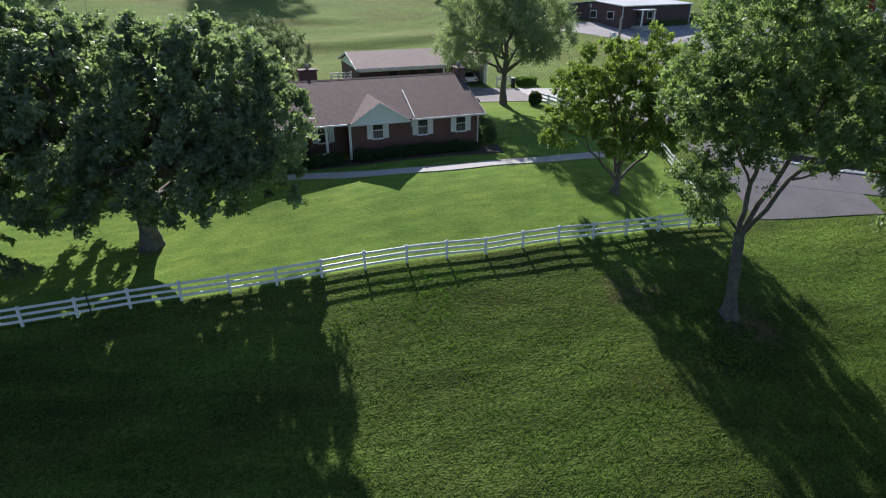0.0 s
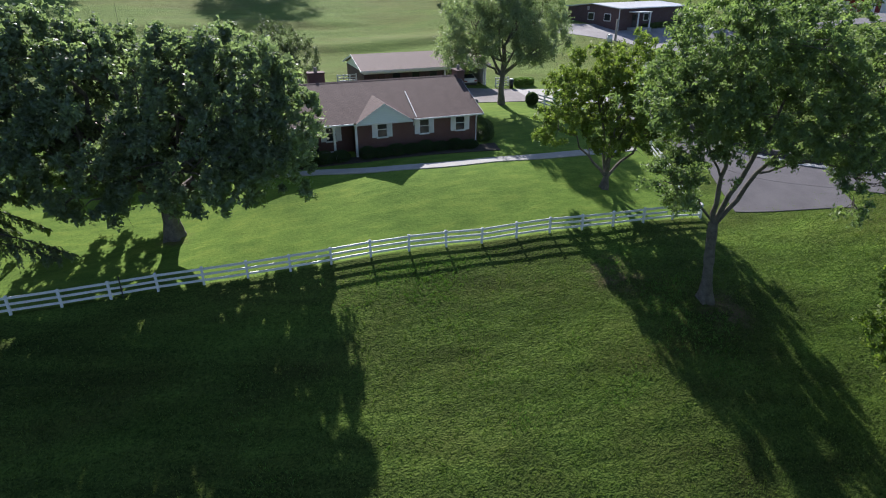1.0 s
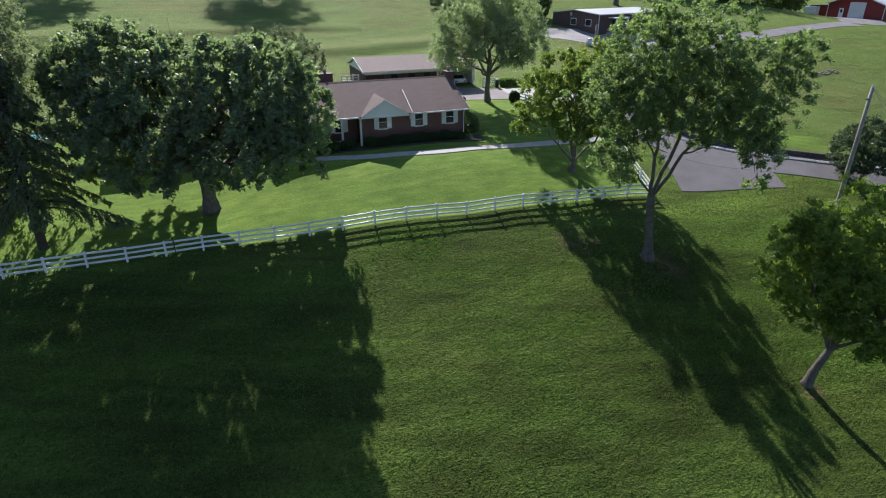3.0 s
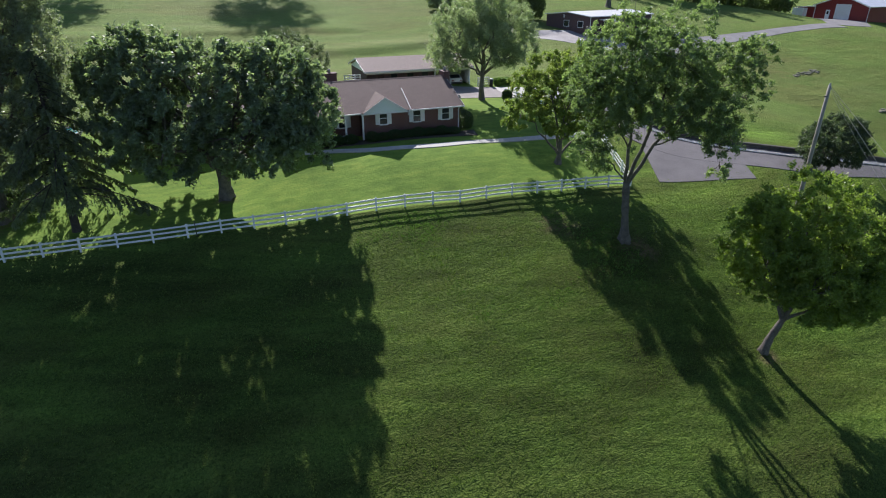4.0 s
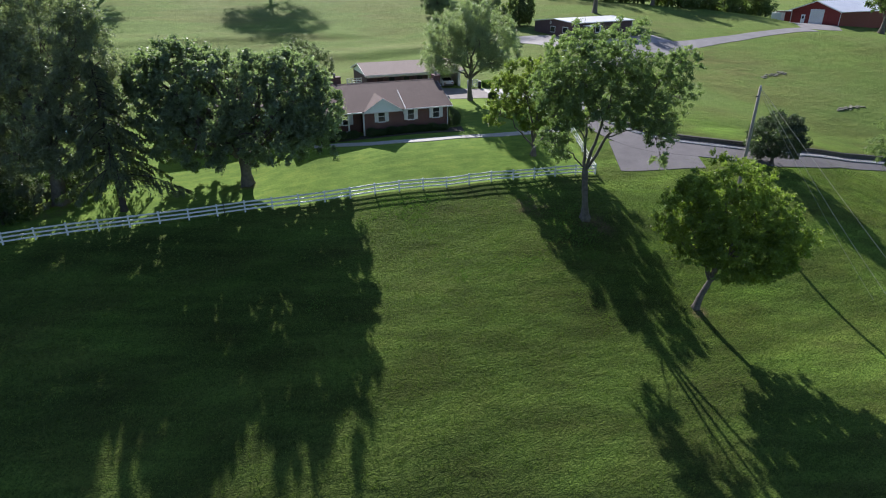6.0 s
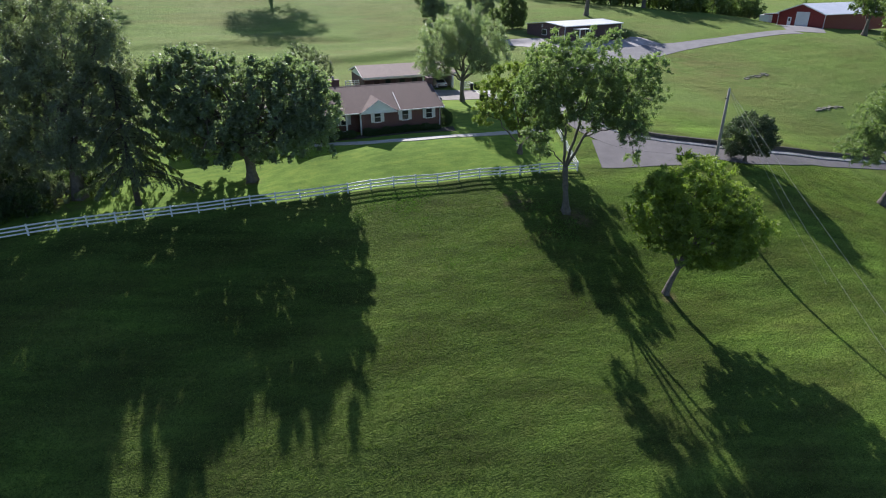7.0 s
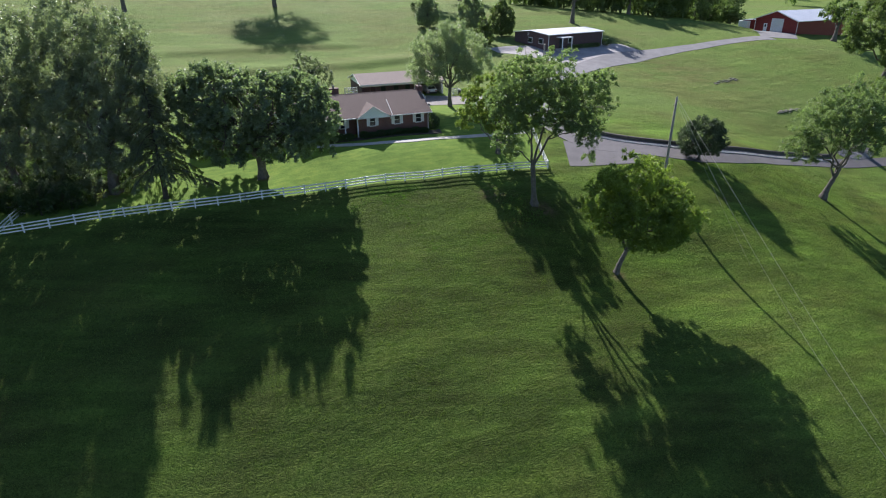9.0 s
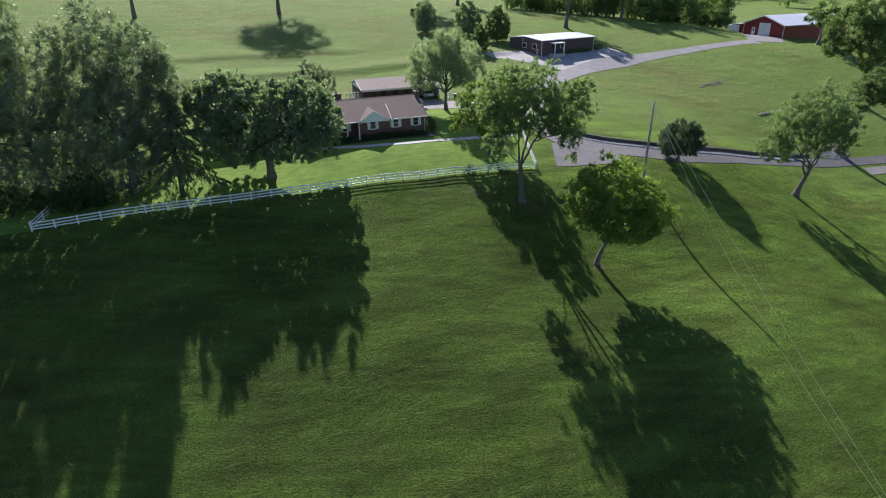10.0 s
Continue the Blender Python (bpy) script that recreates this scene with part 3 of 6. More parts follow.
def broadleaf(name, label, base, trunk, blobs, leaf, bark, leaves=20000, size=0.2, bough=0.9, forks=6, rz=-20.0, hollow=0.5, up=0.6, slim=0.55, flare=1.5, group="", per=170, flat=0.55, clear=-1.0, limbs=(), spray=0.8, droop=0.0, clump=0.55, open_=-0.30, wisp=0.0):
    """A tree. trunk: (x, y, z, radius) from the foot to the fork; limbs: main limbs as (x, y, z, radius); blobs: (x, y, z, rx, ry, rz) masses of the
    crown, in the tree's own axes. Each mass is carried by a branch and made of boughs, whose twigs spread outwards and carry the leaves."""
    tree = thing(name, label, "tree", base, rz, group)
    tr = np.array(trunk, float)
    foot = tr[0].copy()
    foot[2] -= 0.5
    path = np.vstack([foot[:3], tr[:, :3]])
    radii = np.r_[tr[0, 3] * flare * 1.1, tr[0, 3] * flare, tr[1:, 3]]
    fine = np.linspace(0, len(path) - 1, 5 * len(path))
    path = np.stack([np.interp(fine, range(len(path)), path[:, k]) for k in range(3)], -1)
    radii = np.interp(fine, range(len(radii)), radii) * (1 + 0.05 * rng.normal(size=len(fine)))
    v, f = tube_arrays(path, radii, 14)
    a = np.arctan2(v[:, 1] - np.repeat(path[:, 1], 14), v[:, 0] - np.repeat(path[:, 0], 14))
    ridge = 1 + (0.05 + 0.16 * np.exp(-np.maximum(0, v[:, 2] - foot[2] - 0.5) / 0.5)) * np.sin(5 * a + foot[0])
    mid = np.repeat(path, 14, 0)
    attach("trunk", mesh_from("trunk", mid + (v - mid) * ridge[:, None], f, bark, True), tree)
    nodes = [(tr[-1, :3], tr[-1, 3])] + ([(tr[-2, :3], tr[-2, 3])] if len(tr) > 2 and not len(limbs) else [])
    for one in limbs:
        q = np.array(one, float)
        k = np.linspace(0, len(q) - 1, 4 * len(q) - 3)
        p = np.stack([np.interp(k, range(len(q)), q[:, j]) for j in range(4)], -1)
        p[1:-1, :3] += rng.normal(size=(len(p) - 2, 3)) * 0.05
        tubes("limb", [(p[:, :3], p[:, 3])], bark, tree, seg=8)
        nodes += [(w[:3], w[3]) for w in p[4:]]
    vol = np.array([b[3] * b[4] * b[5] for b in blobs]) ** (2 / 3)
    spots, out = [], []
    heart = np.array([tr[-1, 0], tr[-1, 1], tr[-1, 2]])
    for b, share in zip(blobs, vol / vol.sum()):
        c, r = np.array(b[:3], float), np.array(b[3:], float)
        aim = c - (0, 0, 0.2 * r[2])
        if len(limbs):
            low = min(nodes, key=lambda w: np.linalg.norm(w[0] - aim) + 2.0 * max(0, w[0][2] - aim[2] + 0.3))
        else:
            low = nodes[int(rng.integers(0, len(nodes)))]
        main = curve_to(low[0], aim, 0.06, 8, 0.03)
        stout = min(low[1] * 0.62, 0.03 + 0.03 * np.linalg.norm(aim - low[0])) if len(limbs) else low[1] * 0.62
        limb = [(main, np.linspace(stout, 0.03, 8))]
        n = max(3, int(leaves * share / per))
        d = unit(n)
        rad = 1 - (1 - hollow) * rng.random(n) ** 1.3
        lump = 1 + 0.12 * np.sin(5 * d[:, 0] + b[0]) * np.sin(4 * d[:, 1] + b[2]) + 0.08 * np.sin(9 * d[:, 2] + 3 * d[:, 0])
        q = c + d * r * (rad * lump * (1 + wisp * rng.random(n) ** 3))[:, None]
        for k, tip in enumerate(q[:forks]):
            if callable(clear) and not clear(tip[None] - (0, 0, 0.6))[0]:
                continue
            side = curve_to(main[int(rng.integers(3, 8))], tip, 0.0, 5, 0.05)
            limb.append((side, np.linspace(max(0.02, stout * 0.35), 0.010, 5)))
            for _ in range(2):
                limb.append((curve_to(side[2], tip + rng.normal(size=3) * r * 0.25, 0, 4, 0.05), np.linspace(0.018, 0.006, 4)))
        tubes("branch", limb, bark, tree, seg=5)
        spots.append(q)
        out.append(d + 0.5 * (q - heart) / (np.linalg.norm(q - heart, axis=1)[:, None] + 0.1))
    spots, out = np.concatenate(spots), np.concatenate(out)
    gap = np.array([noise.noise(Vector(p) * clump) + 0.5 * noise.noise(Vector(p) * clump * 2.1) for p in spots])
    held = gap > open_
    spots, out = spots[held], out[held]
    inside = np.zeros(len(spots), int)
    for b in blobs:
        inside += (np.linalg.norm((spots - b[:3]) / b[3:], axis=1) < 0.60)
    keep = (inside == 0) | (rng.random(len(spots)) < 0.30)
    spots, out = spots[keep], out[keep]
    out[:, 2] += 0.35 - droop
    out /= np.linalg.norm(out, axis=1)[:, None] + 1e-9
    twigs = 6
    dirs = np.repeat(out, twigs, 0) * spray + unit(len(spots) * twigs)
    dirs[:, 2] *= flat
    dirs /= np.linalg.norm(dirs, axis=1)[:, None] + 1e-9
    dirs *= (np.repeat(rng.uniform(0.6, 1.25, len(spots)), twigs) * rng.uniform(0.6, 1.3, len(dirs)) * bough)[:, None]
    each = max(1, int(leaves / len(dirs)))
    u = rng.random(len(dirs) * each) ** 0.75
    pts = np.repeat(np.repeat(spots, twigs, 0), each, 0) + np.repeat(dirs, each, 0) * u[:, None]
    pts += rng.normal(size=pts.shape) * bough * 0.16
    pts[:, 2] -= droop * 0.35 * bough * u ** 2
    v, f = leaf_cards(pts[clear(pts) if callable(clear) else pts[:, 2] > clear], size, up, slim)
    attach("crown", mesh_from("crown", v, f, leaf), tree)
    return tree


def needle_cards(root, tip, size, each):
    """Short needle tufts set along twigs that run from root to tip."""
    n = len(root)
    along = tip - root
    along = along / (np.linalg.norm(along, axis=1)[:, None] + 1e-9)
    u = (np.tile(np.arange(each), n) + rng.random(n * each)) / each
    a, b = np.repeat(root, each, 0), np.repeat(tip, each, 0)
    c = a + (b - a) * u[:, None] + rng.normal(size=(n * each, 3)) * 0.025
    d = np.repeat(along, each, 0) + unit(n * each) * 0.55
    d /= np.linalg.norm(d, axis=1)[:, None]
    side = np.cross(d, unit(n * each))
    side /= np.linalg.norm(side, axis=1)[:, None] + 1e-9
    w = (size * rng.uniform(0.7, 1.3, n * each) * (1.15 - 0.5 * u))[:, None]
    v = np.stack([c - side * w * 0.30, c + side * w * 0.30, c + d * w], 1)
    return v.reshape(-1, 3), np.arange(3 * n * each).reshape(-1, 3)


def conifer(name, label, base, tall, reach, boughs=92, rz=0.0):
    """A spruce: boughs that sweep down and up again, fringed on both sides with drooping twigs full of needles."""
    tree = thing(name, label, "tree", base, rz)
    tubes("trunk", [([(0, 0, -0.4), (0.0, 0, 0.4), (0.1, 0, tall * 0.5), (0.2, 0, tall)], [0.42, 0.30, 0.18, 0.03])], DARK_BARK, tree, seg=10)
    roots, tips = [], []
    for k in range(boughs):
        t = (k + rng.random()) / boughs
        z = 2.9 + t ** 1.12 * (tall - 3.0)
        long = reach * (1 - t) ** 0.72 * rng.uniform(0.45, 1.2) + 0.4
        a = k * 2.4 + rng.normal() * 0.35
        long *= 1 - 0.38 * max(0.0, -math.sin(a)) * (1 - t)
        d = np.array([math.cos(a), math.sin(a), 0])
        s = np.linspace(0, 1, 9)[:, None]
        sink = min(rng.uniform(0.55, 1.05), (z - 1.3) / long + 0.28)
        p = np.array([0.02 * z, 0, z]) + d * long * s + np.array([0, 0, 1]) * (0.14 * s - sink * s ** 2 + 0.14 * s ** 4) * long
        tubes("bough", [(p, np.linspace(0.02 + 0.012 * long, 0.010, 9))], DARK_BARK, tree, seg=5)
        side = np.cross(d, (0, 0, 1))
        m = int(6 + long * 8)
        u = 0.16 + 0.84 * rng.random(m) ** 0.8
        q = np.stack([np.interp(u, s[:, 0], p[:, j]) for j in range(3)], -1)
        hand = np.where(rng.random(m) < 0.5, -1.0, 1.0)
        far = (0.30 + 0.26 * long * (1.05 - u)) * rng.uniform(0.6, 1.3, m)
        way = side * hand[:, None] * rng.uniform(0.35, 0.9, m)[:, None] + d * rng.uniform(0.4, 0.9, m)[:, None] - np.array([0, 0, 1]) * rng.uniform(0.35, 1.1, m)[:, None]
        way /= np.linalg.norm(way, axis=1)[:, None]
        e = q + way * far[:, None]
        roots.append(q)
        tips.append(e)
        # finer twigs hanging from each twig
        for _ in range(3):
            w = rng.uniform(0.2, 1.0, m)[:, None]
            r = q + (e - q) * w
            roots.append(r)
            tips.append(r + (way * 0.35 + unit(m) * 0.35 - np.array([0, 0, 1.0])) * (far * rng.uniform(0.3, 0.6, m))[:, None])
    v, f = needle_cards(np.concatenate(roots), np.concatenate(tips), 0.17, 7)
    attach("crown", mesh_from("crown", v, f, NEEDLE), tree)
    return tree


def shrub(name, label, base, r, leaf, leaves=3000, size=0.07, group="", square=1.0):
    """A clipped or loose bush: short stems and a dense coat of small leaves."""
    ob = thing(name, label, "shrub", base, 0, group)
    tubes("stem", [(curve_to((0.06 * k, 0.03 * k, -0.1), (r[0] * 0.6 * math.cos(k * 2.1), r[1] * 0.6 * math.sin(k * 2.1), r[2] * 1.2)), np.linspace(0.03, 0.01, 6)) for k in range(6)], BARK, ob, seg=5)
    d = unit(leaves)
    if square < 1:
        d = d / ((np.abs(d) ** 7).sum(1) ** (1 / 7))[:, None]      # a box with rounded edges
    lump = 1 + 0.06 * np.sin(6 * d[:, 0]) * np.sin(5 * d[:, 1] + 1)
    q = d * np.array(r) * (lump * (1 - 0.35 * rng.random(leaves) ** 2))[:, None] + (0, 0, r[2] * 0.92)
    q = q[q[:, 2] > 0.02]
    v, f = leaf_cards(q, size, 0.5, 0.6)
    attach("crown", mesh_from("crown", v, f, leaf), ob)
    return ob

# ---- retaining wall and pebble strip along the road ----
WALL_LINE = [(39.9, 42.5), (40.7, 38.3), (42.5, 34.4), (46.3, 31.35), (52.2, 29.3), (57, 28.3), (62, 27.8), (71.5, 29.9), (81, 32.2), (92, 33.1)]


def retaining_wall():
    pts = smooth_line(WALL_LINE, 0.9)
    d = np.gradient(pts, axis=0)
    d /= np.linalg.norm(d, axis=1)[:, None]
    nrm = np.stack([-d[:, 1], d[:, 0]], -1)
    base = height(pts[:, 0], pts[:, 1])
    rows = []
    for off, up in ((-0.20, -0.4), (-0.17, 0.44), (-0.12, 0.51), (0.22, 0.53), (0.30, 0.44), (0.30, -0.4)):
        rows.append(np.c_[pts + nrm * off, base + up])
    g = np.stack(rows, 1)
    me = mesh_from("wall_retaining", g.reshape(-1, 3), grid_faces(g.shape[1], g.shape[0]), STONE)
    tagged(new("wall_retaining", me), "low dark dry-stone retaining wall along the road", "wall", kind="structure")
    # earth bank that brings the meadow up to the wall's top
    back = [np.c_[pts + nrm * off, height(*(pts + nrm * off).T) + up] for off, up in ((0.28, 0.48), (1.4, 0.46), (3.0, 0.28), (5.5, 0.08), (7.0, -0.15))]
    g = np.stack(back, 1)
    me = mesh_from("ground_bank", g.reshape(-1, 3), grid_faces(g.shape[1], g.shape[0]), GRASS, True)
    tagged(new("ground_bank", me), "grassy bank above the stone wall", "ground", kind="structure")
    n = 6000
    at = rng.random(n) * (len(pts) - 1)
    i, f = at.astype(int), (at % 1)[:, None]
    q = pts[i] * (1 - f) + pts[i + 1] * f - nrm[i] * rng.uniform(0.92, 1.38, n)[:, None]
    z = height(q[:, 0], q[:, 1]) + 0.12
    v, fc = rocks(np.c_[q, z], 0.11)
    tagged(new("pebbles", mesh_from("pebbles", v, fc, PEBBLE)), "strip of white pebbles at the wall's foot", "pebbles", kind="stuff")


def rocks(centres, size):
    """Small rough eight-sided stones: (vertices, faces)."""
    n = len(centres)
    o = np.array([(1, 0, 0), (0, 1, 0), (-1, 0, 0), (0, -1, 0), (0, 0, 1), (0, 0, -1)], float)
    v = centres[:, None] + o[None] * size * rng.uniform(0.6, 1.4, (n, 6, 1)) * np.array([1, 1, 0.7])
    tri = np.array([(0, 1, 4), (1, 2, 4), (2, 3, 4), (3, 0, 4), (1, 0, 5), (2, 1, 5), (3, 2, 5), (0, 3, 5)])
    return v.reshape(-1, 3), (tri[None] + 6 * np.arange(n)[:, None, None]).reshape(-1, 3)


retaining_wall()

# bed of pale stones under the roadside tree
n_ = 1300
a_, r_ = rng.uniform(0, 6.283, n_), 2.7 * np.sqrt(rng.random(n_))
q_ = np.c_[98.6 + r_ * 1.5 * np.cos(a_), 33.6 + r_ * np.sin(a_) * 0.75]
v_, f_ = rocks(np.c_[q_, height(q_[:, 0], q_[:, 1]) + 0.06], 0.15)
tagged(new("stones", mesh_from("stones", v_, f_, GRAVEL)), "bed of pale broken stones under the roadside tree", "stones", kind="stuff")


# ---- white rail fences ----
def post_mesh():
    bm = block((-0.065, -0.065, -0.35), (0.065, 0.065, 1.07))
    box(bm, (-0.085, -0.085, 1.07), (0.085, 0.085, 1.10))
    r = bmesh.ops.create_cone(bm, cap_ends=True, segments=4, radius1=0.115, radius2=0.0, depth=0.07)
    for v in r["verts"]:
        v.co = Matrix.Rotation(radians(45), 3, "Z") @ v.co + Vector((0, 0, 1.135))
    me = bpy.data.meshes.new("post")
    bm.to_mesh(me)
    bm.free()
    me.materials.append(VINYL)
    return me


def rail_mesh():
    bm = block((0, -0.02, -0.068), (1, 0.02, 0.068))
    me = bpy.data.meshes.new("rail")
    bm.to_mesh(me)
    bm.free()
    me.materials.append(VINYL)
    return me


POST, RAIL = post_mesh(), rail_mesh()


def rail_fence(label, points, rails=(0.28, 0.635, 0.99)):
    """Posts at the plan points and three rails between them, each a part."""
    x0, y0 = points[0]
    fence = thing("rail_fence", label, "fence", (x0, y0, hz(x0, y0)))
    spots = [Vector((x - x0, y - y0, hz(x, y) - hz(x0, y0))) for x, y in points]
    for n, p in enumerate(spots):
        q = spots[min(n + 1, len(spots) - 1)] - spots[max(n - 1, 0)]
        ob = attach("post", POST, fence)
        ob.matrix_basis = Matrix.Translation(p) @ pose(0, 0, rng.normal() * 0.012, rng.normal() * 0.5, rng.normal() * 0.5, math.degrees(math.atan2(q.y, q.x)))
    for a, b in zip(spots, spots[1:]):
        for up in rails:
            d = b - a
            ob = attach("rail", RAIL, fence)
            flat = math.hypot(d.x, d.y)
            m = Matrix.Translation(a + Vector((0, 0, up + rng.normal() * 0.006))) @ pose(0, 0, 0, 0, 0, math.degrees(math.atan2(d.y, d.x))) @ pose(0, 0, 0, 0, -math.degrees(math.atan2(d.z, flat)), 0)
            ob.matrix_basis = m @ Matrix.Diagonal((d.length, 1, 1, 1))
    return fence


def spaced(a, b, n):
    return [(a[0] + (b[0] - a[0]) * k / n, a[1] + (b[1] - a[1]) * k / n) for k in range(n + 1)]


FENCE_L, FENCE_R = (-33.95, 29.35), (29.42, 26.25)
rail_fence("long white three-rail vinyl fence below the lawn", spaced(FENCE_L, FENCE_R, 26))
rail_fence("white three-rail fence running up beside the drive", spaced((29.5, 26.45), (32.6, 36.6), 4)[0:])
rail_fence("white three-rail fence beside the upper drive", spaced((32.5, 38.6), (28.9, 52.6), 6))
rail_fence("white three-rail fence turning back under the tall trees", spaced((-33.9, 29.6), (-32.3, 33.6), 2))

# ---- steel stake by the fence ----
stake = thing("steel_stake", "thin dark steel stake standing by the fence", "stake", (-8.95, 28.05, hz(-8.95, 28.05)))
part("shaft", block((-0.02, -0.02, -0.2), (0.02, 0.02, 1.35)), DARK, stake)
part("flange", block((-0.03, -0.006, 0.1), (0.03, 0.006, 1.3)), DARK, stake)


# ---- utility pole ----
def utility_pole():
    x, y, top = 42.35, 18.8, 11.45
    z = hz(x, y)
    pole = thing("utility_pole", "grey weathered wooden utility pole with bare wires", "utility pole", (x, y, z))
    tall = top - z
    tubes("shaft", [([(0, 0, -0.6), (0, 0, 1.0), (0.05, 0, tall * 0.6), (0.08, 0, tall), (0.08, 0, tall + 0.01)], [0.185, 0.18, 0.155, 0.125, 0.01])], POLE_WOOD, pole, seg=12)
    part("bracket", block((-0.28, -0.05, tall - 0.9), (0.0, 0.05, tall - 0.8), 0.01), DARK, pole)
    ins = part("insulator", bmesh.new(), PEBBLE, pole, "pale glazed insulator")
    bm = bmesh.new()
    bmesh.ops.create_cone(bm, cap_ends=True, segments=10, radius1=0.09, radius2=0.05, depth=0.22, matrix=Matrix.Translation((0.08, 0, tall + 0.12)))
    bm.to_mesh(ins.data)
    bm.free()
    # bare wires falling away down the slope
    for off, k1, k2 in ((0.10, -0.7795, 0.0050), (0.16, -0.5900, 0.0010), (-0.12, -0.86, 0.0056)):
        s = np.linspace(0, 46, 44)
        p = np.c_[off - 0.156 * s, -0.988 * s, tall - 0.05 + k1 * s + k2 * s * s]
        if k1 < -0.8:
            p = p[:18]
        tubes("wire", [(p, np.full(len(p), 0.015 if k1 > -0.8 else 0.008))], WIRE, pole, seg=5)
    return pole


utility_pole()


# ---- dwelling house ----
def shutter(parent, x0, x1, z0, z1, y):
    sh = part("shutter", block((x0, y - 0.05, z0), (x1, y, z1), 0.008), TRIM, parent, "white louvred shutter")
    bm = bmesh.new()
    n = int((z1 - z0 - 0.2) / 0.09)
    for k in range(n):
        z = z0 + 0.1 + k * 0.09
        box(bm, (x0 + 0.05, y - 0.065, z), (x1 - 0.05, y - 0.045, z + 0.055))
    part("louvres", bm, TRIM, sh)


def sash_window(parent, x, z0, z1, y, wide=0.76, shutters=0.40, axis="x"):
    """A double-hung window: frame, two panes, meeting rail, sill and shutters."""
    win = part("window", block((x - wide / 2 - 0.06, y - 0.035, z0 - 0.06), (x + wide / 2 + 0.06, y + 0.10, z1 + 0.06)), TRIM, parent, "white double-hung sash window")
    mid = (z0 + z1) / 2
    for lo, hi in ((z0, mid - 0.02), (mid + 0.02, z1)):
        part("pane", block((x - wide / 2, y - 0.041, lo), (x + wide / 2, y - 0.037, hi)), GLASS, win)
    part("meeting_rail", block((x - wide / 2, y - 0.052, mid - 0.025), (x + wide / 2, y - 0.036, mid + 0.025)), TRIM, win)
    part("sill", block((x - wide / 2 - 0.1, y - 0.10, z0 - 0.12), (x + wide / 2 + 0.1, y + 0.02, z0 - 0.06), 0.01), TRIM, win)
    if shutters:
        for s in (-1, 1):
            a = x + s * (wide / 2 + 0.065)
            b = a + s * shutters
            shutter(win, min(a, b), max(a, b), z0 - 0.05, z1 + 0.05, y - 0.002)
    return win


